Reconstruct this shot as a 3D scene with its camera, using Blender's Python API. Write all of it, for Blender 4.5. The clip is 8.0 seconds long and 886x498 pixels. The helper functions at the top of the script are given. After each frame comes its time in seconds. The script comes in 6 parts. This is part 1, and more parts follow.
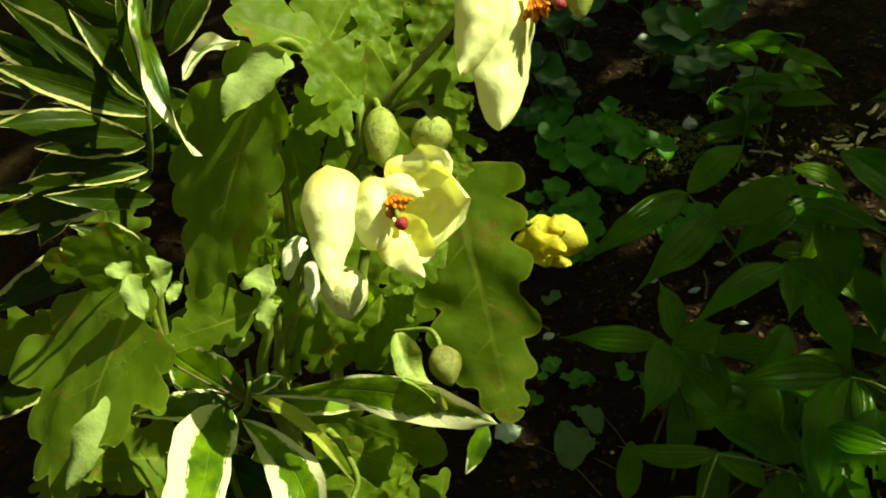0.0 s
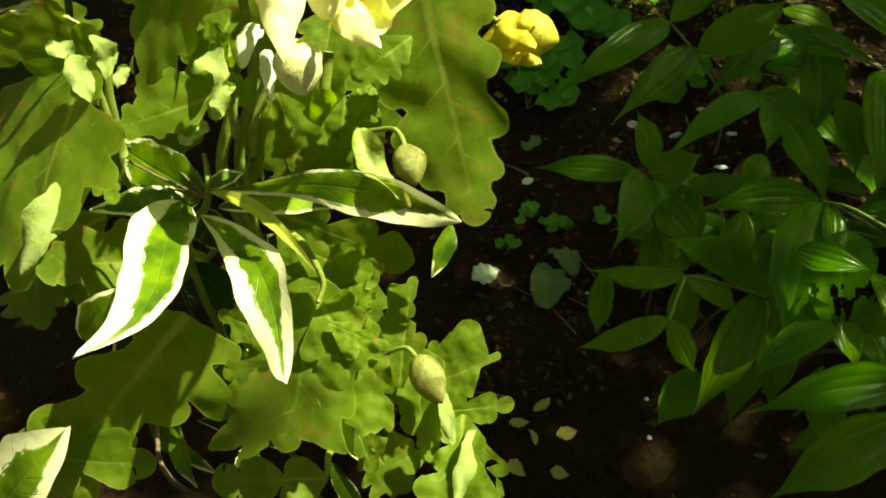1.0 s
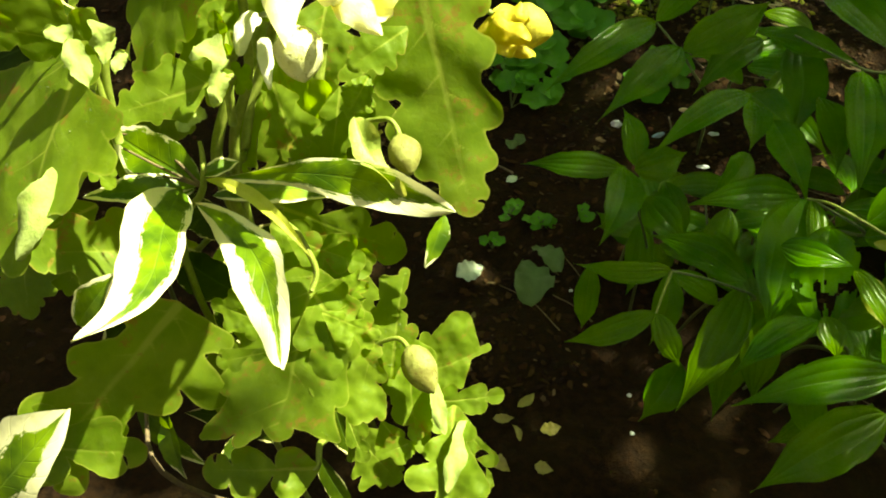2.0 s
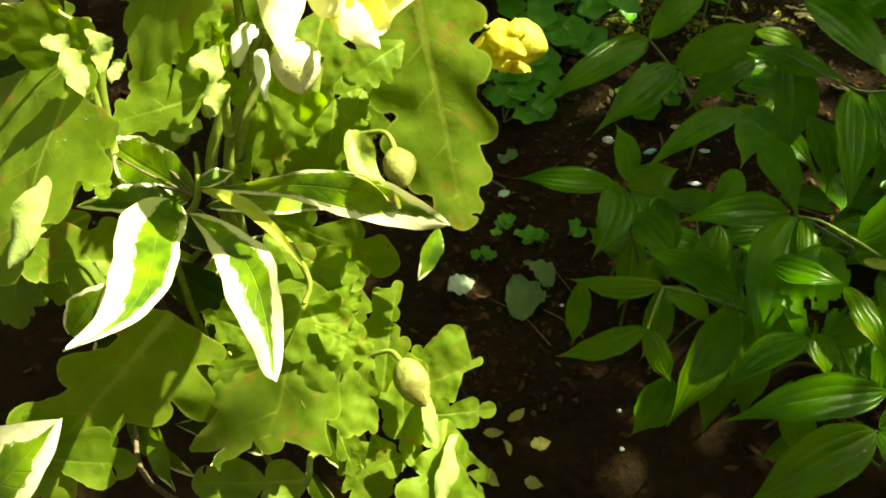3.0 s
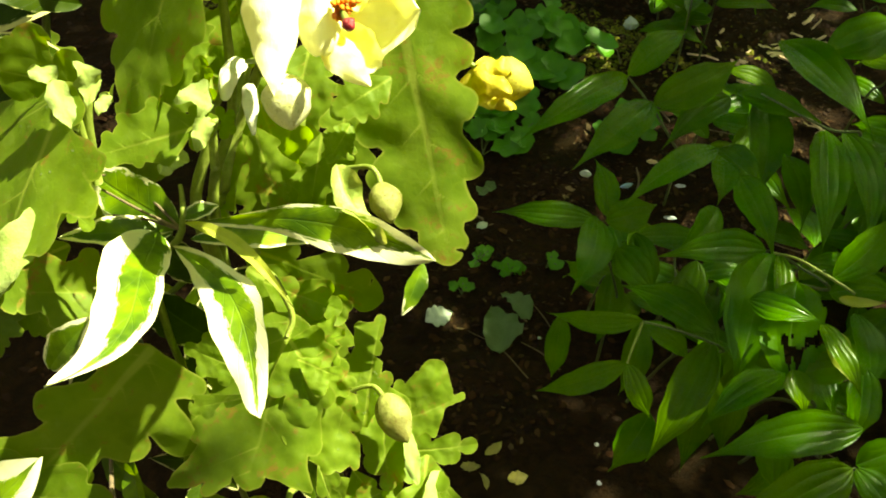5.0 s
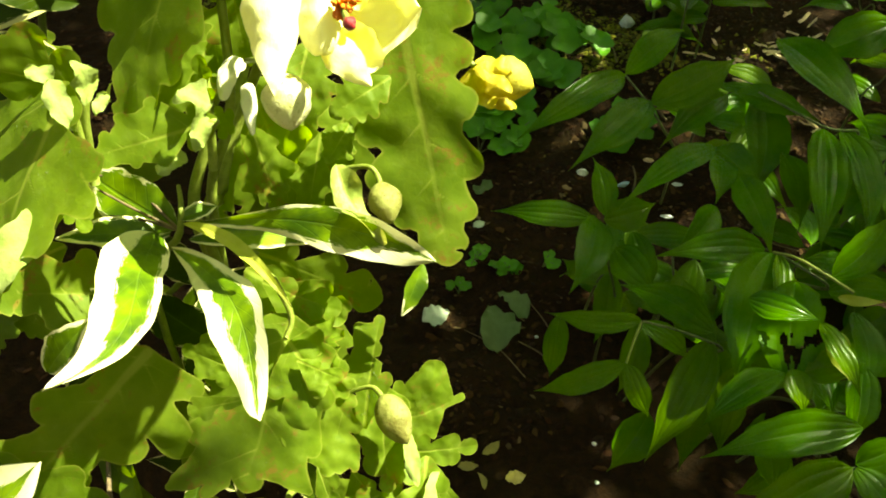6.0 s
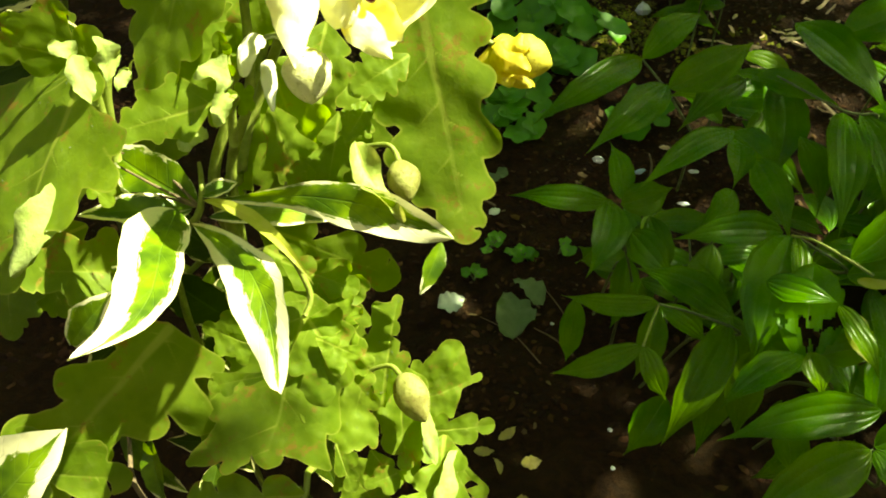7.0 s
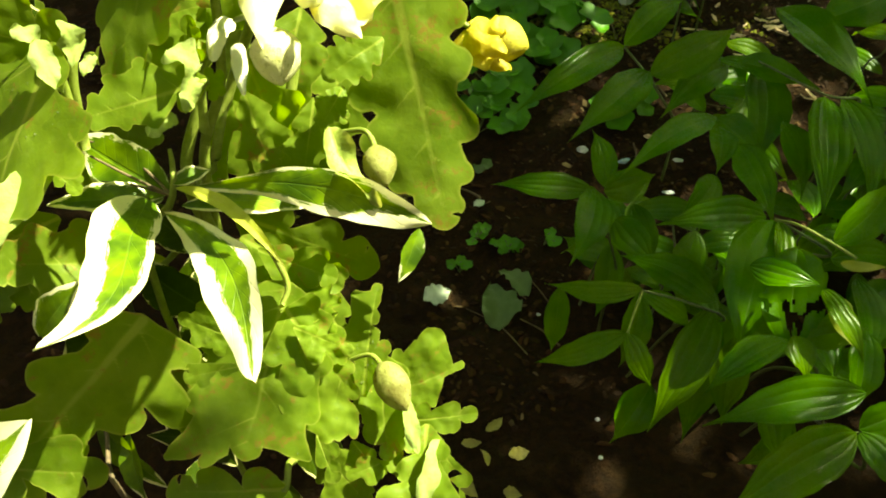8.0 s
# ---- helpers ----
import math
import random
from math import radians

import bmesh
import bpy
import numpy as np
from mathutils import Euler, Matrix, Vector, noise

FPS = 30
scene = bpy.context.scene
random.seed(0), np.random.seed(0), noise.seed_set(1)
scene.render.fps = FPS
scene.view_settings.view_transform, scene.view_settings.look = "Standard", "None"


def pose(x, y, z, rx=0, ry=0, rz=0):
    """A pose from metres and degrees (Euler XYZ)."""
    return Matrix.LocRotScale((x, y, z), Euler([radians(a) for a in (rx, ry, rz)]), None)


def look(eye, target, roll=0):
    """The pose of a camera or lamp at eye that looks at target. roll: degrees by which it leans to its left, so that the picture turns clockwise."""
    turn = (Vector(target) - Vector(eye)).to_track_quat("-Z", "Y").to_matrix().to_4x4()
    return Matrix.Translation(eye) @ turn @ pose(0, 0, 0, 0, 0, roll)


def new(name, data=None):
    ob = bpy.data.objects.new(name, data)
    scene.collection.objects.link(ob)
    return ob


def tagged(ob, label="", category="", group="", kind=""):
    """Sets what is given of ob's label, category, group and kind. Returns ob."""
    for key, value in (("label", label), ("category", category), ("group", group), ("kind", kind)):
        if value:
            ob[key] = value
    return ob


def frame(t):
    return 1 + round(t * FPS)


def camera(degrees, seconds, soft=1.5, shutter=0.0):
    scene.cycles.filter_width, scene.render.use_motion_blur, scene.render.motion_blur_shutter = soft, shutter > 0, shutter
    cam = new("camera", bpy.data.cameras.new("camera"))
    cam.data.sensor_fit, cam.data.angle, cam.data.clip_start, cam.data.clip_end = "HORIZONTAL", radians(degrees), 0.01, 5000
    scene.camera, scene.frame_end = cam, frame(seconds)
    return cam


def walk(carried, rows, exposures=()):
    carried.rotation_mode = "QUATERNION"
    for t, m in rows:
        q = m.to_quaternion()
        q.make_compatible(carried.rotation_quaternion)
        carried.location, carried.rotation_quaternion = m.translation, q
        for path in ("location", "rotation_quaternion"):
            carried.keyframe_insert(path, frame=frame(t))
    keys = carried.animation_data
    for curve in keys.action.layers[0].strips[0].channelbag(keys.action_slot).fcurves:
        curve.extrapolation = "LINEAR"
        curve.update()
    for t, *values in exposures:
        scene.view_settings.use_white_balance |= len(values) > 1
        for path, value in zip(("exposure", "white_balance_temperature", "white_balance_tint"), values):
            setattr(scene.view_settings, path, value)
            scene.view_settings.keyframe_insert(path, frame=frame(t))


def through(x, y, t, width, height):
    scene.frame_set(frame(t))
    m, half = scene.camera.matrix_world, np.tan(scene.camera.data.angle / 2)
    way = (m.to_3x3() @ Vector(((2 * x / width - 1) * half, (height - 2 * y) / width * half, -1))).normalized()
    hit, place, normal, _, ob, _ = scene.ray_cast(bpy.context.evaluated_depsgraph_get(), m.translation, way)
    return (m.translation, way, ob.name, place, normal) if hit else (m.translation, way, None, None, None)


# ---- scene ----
# ---- camera ----
cam = camera(55, 8.0, soft=1.9)
PATH = [
    (0, (0.0007, 0.0166, 0.6237), (-0.0270, 0.4048, 0.3098), -4.19),
    (0.5, (0.0075, 0.0086, 0.6104), (-0.0157, 0.3725, 0.2683), -3.65),
    (1, (0.0072, 0.0047, 0.5995), (-0.0142, 0.3414, 0.2305), -3.88),
    (1.2, (0.0043, 0.0026, 0.5975), (-0.0070, 0.3375, 0.2264), -2.40),
    (2.3, (0.0017, 0.0003, 0.5987), (-0.0050, 0.3393, 0.2312), -1.54),
    (2.5, (0.0027, 0.0002, 0.5980), (-0.0006, 0.3403, 0.2315), -1.07),
    (3, (0.0005, 0.0000, 0.5986), (-0.0025, 0.3433, 0.2351), -0.59),
    (3.5, (0.0000, 0.0000, 0.6000), (0.0000, 0.3473, 0.2403), 0.00),
    (4, (-0.0016, 0.0007, 0.5988), (0.0009, 0.3487, 0.2397), 0.56),
    (4.5, (-0.0032, 0.0010, 0.5995), (0.0005, 0.3539, 0.2454), 1.07),
    (4.7, (-0.0032, 0.0011, 0.6004), (0.0054, 0.3565, 0.2488), 1.54),
    (6, (-0.0053, 0.0035, 0.5994), (0.0101, 0.3581, 0.2472), 2.08),
    (6.5, (-0.0056, 0.0020, 0.5987), (0.0078, 0.3548, 0.2447), 1.88),
    (7, (-0.0069, -0.0008, 0.5962), (0.0004, 0.3509, 0.2408), 1.18),
    (7.5, (-0.0051, -0.0018, 0.5954), (0.0040, 0.3486, 0.2388), 0.99),
    (8, (-0.0029, -0.0007, 0.5909), (0.0107, 0.3493, 0.2340), 1.03),
]
EXPOSURES = [(0.0, 1.2, 9300, -33), (0.5, 1.44, 9300, -32), (1.0, 1.80, 9500, -26), (1.5, 2.25, 9500, -23), (2.3, 2.5, 9500, -22), (8.0, 2.5, 9500, -22)]
walk(cam, [(t, look(eye, target, roll)) for t, eye, target, roll in PATH], EXPOSURES)

# ---- sky and sun ----
SUN_AZ, SUN_EL = 73.0, 56.0  # degrees to the right of +y, and above the horizon
world = bpy.data.worlds.new("sky")
scene.world = world
world.use_nodes = True
wn = world.node_tree.nodes
sky = wn.new("ShaderNodeTexSky")
sky.sky_type = "NISHITA"
sky.sun_disc = False
sky.dust_density = 8.0
sky.air_density = 0.6
sky.ozone_density = 0.5
sky.sun_elevation = radians(SUN_EL)
sky.sun_rotation = radians(SUN_AZ)
wn["Background"].inputs["Strength"].default_value = 0.082
world.node_tree.links.new(sky.outputs[0], wn["Background"].inputs["Color"])
to_sun = Vector((math.sin(radians(SUN_AZ)) * math.cos(radians(SUN_EL)), math.cos(radians(SUN_AZ)) * math.cos(radians(SUN_EL)), math.sin(radians(SUN_EL))))
sun = new("sun", bpy.data.lights.new("sun", "SUN"))
sun.data.energy, sun.data.angle, sun.data.color = 5.0, radians(0.55), (1.0, 0.96, 0.88)
sun.matrix_world = look(to_sun * 10, (0, 0, 0))


# ---- materials ----
class Nodes:
    """A small writer of node materials."""

    def __init__(self, name):
        self.m = bpy.data.materials.new(name)
        self.m.use_nodes = True
        self.t = self.m.node_tree
        self.t.nodes.clear()
        self.out = self.t.nodes.new("ShaderNodeOutputMaterial")

    def put(self, socket, value):
        if isinstance(value, bpy.types.NodeSocket):
            self.t.links.new(value, socket)
        elif value is not None:
            socket.default_value = value

    def add(self, kind, **inputs):
        n = self.t.nodes.new(kind)
        for k, v in inputs.items():
            self.put(n.inputs[k.replace("_", " ")], v)
        return n

    def math(self, op, a, b=None, c=None, clamp=False):
        n = self.t.nodes.new("ShaderNodeMath")
        n.operation, n.use_clamp = op, clamp
        for i, v in enumerate((a, b, c)):
            self.put(n.inputs[i], v)
        return n.outputs[0]

    def ramp(self, v, lo, hi, a=0.0, b=1.0):
        n = self.t.nodes.new("ShaderNodeMapRange")
        n.interpolation_type = "SMOOTHSTEP"
        for i, x in enumerate((v, lo, hi, a, b)):
            self.put(n.inputs[i], x)
        return n.outputs[0]

    def mix(self, f, a, b, blend="MIX"):
        n = self.t.nodes.new("ShaderNodeMix")
        n.data_type, n.blend_type = "RGBA", blend
        self.put(n.inputs[0], f)
        self.put(n.inputs[6], a if isinstance(a, bpy.types.NodeSocket) else (*a, 1))
        self.put(n.inputs[7], b if isinstance(b, bpy.types.NodeSocket) else (*b, 1))
        return n.outputs[2]

    def noise(self, scale, detail=3.0, rough=0.55, where="Object", stretch=None):
        c = self.t.nodes.new("ShaderNodeTexCoord").outputs[where]
        if stretch:
            mp = self.t.nodes.new("ShaderNodeMapping")
            mp.inputs["Scale"].default_value = stretch
            self.t.links.new(c, mp.inputs[0])
            c = mp.outputs[0]
        return self.add("ShaderNodeTexNoise", Vector=c, Scale=scale, Detail=detail, Roughness=rough).outputs["Fac"]

    def uv(self):
        n = self.add("ShaderNodeSeparateXYZ", Vector=self.t.nodes.new("ShaderNodeTexCoord").outputs["UV"])
        return n.outputs[0], n.outputs[1]

    def chance(self):
        return self.t.nodes.new("ShaderNodeObjectInfo").outputs["Random"]

    def island(self):
        return self.t.nodes.new("ShaderNodeNewGeometry").outputs["Random Per Island"]

    def bump(self, h, strength, distance):
        return self.add("ShaderNodeBump", Height=h, Strength=strength, Distance=distance).outputs[0]

    def finish(self, colour, rough=0.5, spec=0.5, normal=None, through=0.0, glow=None, coat=0.0, sheen=0.0):
        p = self.add("ShaderNodeBsdfPrincipled", Base_Color=colour if isinstance(colour, bpy.types.NodeSocket) else (*colour, 1), Roughness=rough, Normal=normal)
        p.inputs["Specular IOR Level"].default_value = spec
        p.inputs["Coat Weight"].default_value = coat
        p.inputs["Sheen Weight"].default_value = sheen
        p.inputs["Sheen Roughness"].default_value = 0.4
        p.inputs["Coat Roughness"].default_value = 0.2
        last = p.outputs[0]
        if through:
            tr = self.add("ShaderNodeBsdfTranslucent", Color=glow if isinstance(glow, bpy.types.NodeSocket) else (*glow, 1), Normal=normal)
            mx = self.t.nodes.new("ShaderNodeMixShader")
            mx.inputs[0].default_value = through
            self.t.links.new(last, mx.inputs[1])
            self.t.links.new(tr.outputs[0], mx.inputs[2])
            last = mx.outputs[0]
        self.t.links.new(last, self.out.inputs[0])
        return self.m


def poppy_leaf_material():
    n = Nodes("poppy_leaf_green")
    em = n.t.nodes.new("ShaderNodeUVMap")
    em.uv_map = "Edge"
    es = n.add("ShaderNodeSeparateXYZ", Vector=em.outputs[0])
    rim = n.ramp(es.outputs[0], 0.03, 0.2, 1, 0)
    veins = n.math("MULTIPLY", n.ramp(es.outputs[1], 0.12, 0.30, 1, 0), n.ramp(n.noise(60, 2), 0.3, 0.6, 0.55, 1.0))
    big, fine = n.noise(45, 3), n.noise(420, 4, 0.7)
    c = n.mix(n.ramp(big, 0.3, 0.7), (0.071, 0.120, 0.013), (0.124, 0.182, 0.024))
    c = n.mix(n.math("MULTIPLY", fine, 0.3), c, (0.14, 0.18, 0.008))
    c = n.mix(n.math("MULTIPLY", n.chance(), 0.4), c, (0.075, 0.115, 0.012))
    mottle = n.noise(190, 4, 0.6)
    c = n.mix(n.ramp(mottle, 0.52, 0.72, 0.0, 0.45), c, (0.17, 0.22, 0.045))
    c = n.mix(n.ramp(mottle, 0.30, 0.46, 0.45, 0.0), c, (0.05, 0.092, 0.008))
    place = n.t.nodes.new("ShaderNodeTexCoord").outputs["Object"]
    net = n.add("ShaderNodeTexVoronoi", Vector=n.mix(0.004, place, n.add("ShaderNodeTexNoise", Vector=place, Scale=150.0).outputs["Color"], "ADD"), Scale=260.0)
    net.feature = "DISTANCE_TO_EDGE"
    net = n.ramp(net.outputs["Distance"], 0.0, 0.16)
    c = n.mix(n.math("MULTIPLY", n.math("SUBTRACT", 1.0, net), 0.12), c, (0.20, 0.24, 0.02))
    c = n.mix(n.math("MULTIPLY", veins, 0.85), c, (0.27, 0.32, 0.06))
    c = n.mix(n.math("MULTIPLY", rim, 0.38), c, (0.34, 0.34, 0.07))
    rust = n.math("MULTIPLY", n.ramp(n.noise(70, 5, 0.80), 0.57, 0.66), 0.65)
    rust = n.math("MAXIMUM", rust, n.math("MULTIPLY", rim, n.ramp(n.noise(40, 3), 0.58, 0.7, 0, 0.7)))
    c = n.mix(rust, c, (0.22, 0.12, 0.03))
    g = n.mix(n.ramp(big, 0.3, 0.7), (0.31, 0.51, 0.010), (0.42, 0.60, 0.018))
    g = n.mix(n.math("MULTIPLY", veins, 0.6), g, (0.62, 0.64, 0.06))
    g = n.mix(n.math("MULTIPLY", rim, 0.22), g, (0.60, 0.58, 0.10))
    g = n.mix(rust, g, (0.45, 0.22, 0.02))
    h = n.math("ADD", n.math("ADD", n.math("MULTIPLY", veins, -0.15), n.math("MULTIPLY", net, 0.02)), n.math("ADD", n.math("MULTIPLY", fine, 0.16), n.math("ADD", n.math("MULTIPLY", big, 0.7), n.math("MULTIPLY", n.noise(120, 2), 0.2))))
    return n.finish(c, n.ramp(fine, 0.2, 0.8, 0.42, 0.6), 0.12, n.bump(h, 0.50, 0.0013), 0.42, g)


# shade below 1 puts shade into the green, cream and glow colours
def variegated_material(name="variegated_leaf", shade=1.0, hem=0.72, rim=0.92):
    n = Nodes(name)
    u, s = n.uv()
    a = n.math("MULTIPLY", n.math("ABSOLUTE", n.math("SUBTRACT", u, 0.5)), 2.0)
    wob = n.math("MULTIPLY", n.math("SUBTRACT", n.noise(110, 4, 0.65), 0.5), 0.95)
    wob = n.math("ADD", wob, n.math("MULTIPLY", n.math("SUBTRACT", n.noise(28, 4, 0.7, "UV", (1.0, 0.35, 1.0)), 0.5), 0.9))
    wob = n.math("ADD", wob, n.math("MULTIPLY", n.math("SUBTRACT", n.chance(), 0.6), 0.14))
    edge = n.math("ADD", n.math("ADD", a, wob), n.math("MULTIPLY", n.ramp(s, 0.6, 0.95), 0.55))
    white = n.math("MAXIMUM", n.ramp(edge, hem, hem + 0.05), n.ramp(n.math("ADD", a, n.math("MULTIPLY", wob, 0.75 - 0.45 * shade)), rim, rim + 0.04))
    patch = n.ramp(n.noise(75, 3, 0.6), 0.30, 0.74)
    green = n.mix(patch, (0.030, 0.068, 0.005), (0.16, 0.25, 0.014))
    fine = n.noise(500, 3)
    lines = n.math("ABSOLUTE", n.math("SUBTRACT", n.math("FRACT", n.math("MULTIPLY", n.math("SUBTRACT", s, n.math("MULTIPLY", a, 0.18)), 9)), 0.5))
    veins = n.math("MAXIMUM", n.ramp(a, 0.02, 0.06, 1, 0), n.math("MULTIPLY", n.ramp(lines, 0.02, 0.07, 1, 0), 0.35))
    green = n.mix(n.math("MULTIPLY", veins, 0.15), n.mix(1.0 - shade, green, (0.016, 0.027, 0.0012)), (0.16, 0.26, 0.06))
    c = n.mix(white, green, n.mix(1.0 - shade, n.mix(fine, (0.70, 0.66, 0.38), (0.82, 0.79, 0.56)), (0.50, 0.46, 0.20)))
    spots = n.ramp(n.noise(160, 5, 0.8), 0.72, 0.78)
    c = n.mix(n.math("MULTIPLY", spots, 0.6), c, (0.20, 0.13, 0.05))
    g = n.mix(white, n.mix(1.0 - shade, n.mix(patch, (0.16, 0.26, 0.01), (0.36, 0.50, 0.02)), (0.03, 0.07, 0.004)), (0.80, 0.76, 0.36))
    h = n.math("ADD", n.math("MULTIPLY", veins, -0.4), n.math("ADD", n.math("MULTIPLY", fine, 0.15), n.math("MULTIPLY", n.noise(120, 2), 0.8)))
    return n.finish(c, n.ramp(fine, 0.2, 0.8, 0.30, 0.45), 0.06 + 0.26 * shade, n.bump(h, 0.5, 0.0008), 0.3, g)


def shoot_leaf_material():
    n = Nodes("ribbed_leaf_green")
    u, s = n.uv()
    a = n.math("MULTIPLY", n.math("SUBTRACT", u, 0.5), 2.0)
    rib = n.math("ABSOLUTE", n.math("SINE", n.math("MULTIPLY", a, 7.2)))
    line = n.ramp(rib, 0.0, 0.22, 1, 0)
    mid = n.ramp(n.math("ABSOLUTE", a), 0.015, 0.05, 1, 0)
    big, fine = n.noise(40, 3), n.noise(600, 3)
    streak = n.noise(900, 2, 0.5, "UV", (1.0, 0.03, 1.0))
    c = n.mix(n.ramp(big, 0.3, 0.7), (0.034, 0.112, 0.001), (0.076, 0.184, 0.001))
    c = n.mix(n.chance(), c, n.mix(0.75, c, (0.032, 0.090, 0.004)))
    c = n.mix(n.math("MULTIPLY", line, 0.14), c, (0.12, 0.20, 0.01))
    c = n.mix(n.math("MULTIPLY", mid, 0.4), c, (0.15, 0.24, 0.07))
    c = n.mix(n.math("MULTIPLY", n.ramp(streak, 0.35, 0.7), 0.18), c, (0.025, 0.08, 0.004))
    c = n.mix(n.ramp(n.chance(), 0.72, 0.78, 0, 0.5), c, (0.095, 0.160, 0.004))
    brown = n.ramp(n.noise(38, 5, 0.8), 0.70, 0.76)
    c = n.mix(n.math("MULTIPLY", brown, 0.7), c, (0.16, 0.12, 0.03))
    g = n.mix(n.ramp(big, 0.3, 0.7), (0.14, 0.36, 0.01), (0.30, 0.50, 0.02))
    h = n.math("ADD", n.math("MULTIPLY", n.math("MULTIPLY", rib, n.ramp(n.noise(30, 2), 0.35, 0.65, 0.4, 1.0)), 0.62), n.math("ADD", n.math("MULTIPLY", fine, 0.12), n.math("MULTIPLY", big, 1.0)))
    return n.finish(c, n.ramp(fine, 0.2, 0.8, 0.22, 0.34), 0.17, n.bump(h, 0.7, 0.0010), 0.45, g)


def petal_material():
    n = Nodes("pale_yellow_petal")
    u, s = n.uv()
    a = n.math("SUBTRACT", u, 0.5)
    streak = n.noise(30, 3, 0.6, "UV", (1.0, 0.12, 1.0))
    c = n.mix(n.ramp(s, 0.0, 0.35), (0.86, 0.60, 0.08), (0.85, 0.83, 0.40))
    c = n.mix(n.math("MULTIPLY", streak, 0.5), c, (0.89, 0.87, 0.62))
    c = n.mix(n.math("MULTIPLY", n.ramp(n.noise(90, 4), 0.55, 0.75), 0.3), c, (0.74, 0.66, 0.24))
    h = n.math("ADD", n.math("MULTIPLY", streak, 0.22), n.noise(200, 3))
    return n.finish(c, 0.45, 0.35, n.bump(h, 0.5, 0.0009), 0.30, n.mix(streak, (0.84, 0.82, 0.10), (0.88, 0.87, 0.26)))


def bud_material(name, pale, deep, speck):
    n = Nodes(name)
    fine = n.noise(700, 4, 0.7)
    c = n.mix(n.ramp(n.noise(160, 3), 0.35, 0.65), pale, deep)
    c = n.mix(n.math("MULTIPLY", n.ramp(n.noise(620, 3, 0.7), 0.57, 0.64), 0.85), c, speck)
    return n.finish(c, 0.55, 0.35, n.bump(fine, 0.7, 0.0006), 0.22, n.mix(0.5, pale, (0.6, 0.6, 0.1)))


def plain_material(name, a, b, scale=200.0, rough=0.6, spec=0.4, depth=0.0006, through=0.0, glow=(0.5, 0.5, 0.2)):
    n = Nodes(name)
    c = n.mix(n.ramp(n.noise(scale, 4, 0.65), 0.35, 0.65), a, b)
    c = n.mix(n.math("MULTIPLY", n.chance(), 0.25), c, tuple(0.6 * x for x in a))
    return n.finish(c, rough, spec, n.bump(n.noise(scale * 3, 4, 0.7), 0.6, depth), through, glow)


def soil_material():
    n = Nodes("dark_moist_soil")
    grit, crumb, patch = n.noise(900, 5, 0.7), n.noise(130, 5, 0.65), n.noise(9, 3)
    c = n.mix(n.ramp(crumb, 0.35, 0.7), (0.009, 0.0046, 0.0022), (0.027, 0.0135, 0.0056))
    c = n.mix(n.math("MULTIPLY", n.ramp(grit, 0.55, 0.75), 0.45), c, (0.045, 0.026, 0.014))
    c = n.mix(n.math("MULTIPLY", n.ramp(patch, 0.45, 0.65), 0.35), c, (0.022, 0.016, 0.004))
    h = n.math("ADD", n.math("MULTIPLY", crumb, 1.0), n.math("MULTIPLY", grit, 0.4))
    return n.finish(c, n.ramp(crumb, 0.3, 0.7, 0.7, 0.95), 0.06, n.bump(h, 1.0, 0.009))


def litter_material(name, colours):
    n = Nodes(name)
    i = n.island()
    c = n.mix(n.ramp(i, 0.2, 0.35), colours[0], colours[1])
    c = n.mix(n.ramp(i, 0.55, 0.7), c, colours[2])
    c = n.mix(n.ramp(i, 0.90, 0.93), c, colours[3])
    c = n.mix(n.math("MULTIPLY", n.noise(500, 4), 0.5), c, tuple(0.4 * x for x in colours[0]))
    return n.finish(c, 0.65, 0.08, n.bump(n.noise(800, 4), 0.6, 0.0008))


M_POPPY = poppy_leaf_material()
# leaf underside, with sunlight on the curled lobes put into its pale colour
M_SUNLIT_UNDERSIDE = plain_material("sunlit_woolly_underside", (0.30, 0.36, 0.13), (0.22, 0.28, 0.07), 140, 0.7, 0.2, 0.0008, 0.3, (0.42, 0.50, 0.08))
M_VAR = variegated_material()
# same leaf with shade painted in, for the back shrub and inner leaves
M_VAR_SHADED = variegated_material("shaded_variegated_leaf", 0.12, 1.10, 0.97)
M_SHOOT = shoot_leaf_material()
M_PETAL = petal_material()
M_BUD = bud_material("hairy_bud_green", (0.36, 0.38, 0.11), (0.27, 0.30, 0.06), (0.05, 0.04, 0.015))
M_BROWNBUD = bud_material("bud_brownish_green", (0.26, 0.27, 0.085), (0.16, 0.15, 0.04), (0.09, 0.05, 0.015))
M_PALEBUD = bud_material("pale_bud_cream", (0.72, 0.71, 0.42), (0.62, 0.62, 0.28), (0.40, 0.40, 0.14))
M_YBUD = bud_material("opening_bud_yellow", (0.52, 0.45, 0.07), (0.42, 0.37, 0.05), (0.22, 0.17, 0.03))
M_YOUNG = plain_material("young_leaf_yellow_green", (0.30, 0.33, 0.03), (0.44, 0.44, 0.10), 60, 0.45, 0.4, 0.0008, 0.35, (0.55, 0.60, 0.06))
M_CRUMPLED = plain_material("crumpled_leaf_cream_yellow", (0.38, 0.43, 0.12), (0.15, 0.22, 0.04), 130, 0.42, 0.4, 0.0010, 0.35, (0.66, 0.64, 0.12))
M_STALK = plain_material("pale_green_stalk", (0.22, 0.26, 0.055), (0.14, 0.18, 0.025), 300, 0.5, 0.4, 0.0005, 0.15, (0.4, 0.45, 0.08))
M_WOOD = plain_material("brown_stem_bark", (0.13, 0.09, 0.05), (0.07, 0.05, 0.03), 240, 0.8)
M_STAMEN = plain_material("orange_stamen", (0.72, 0.22, 0.012), (0.60, 0.13, 0.01), 900, 0.6)
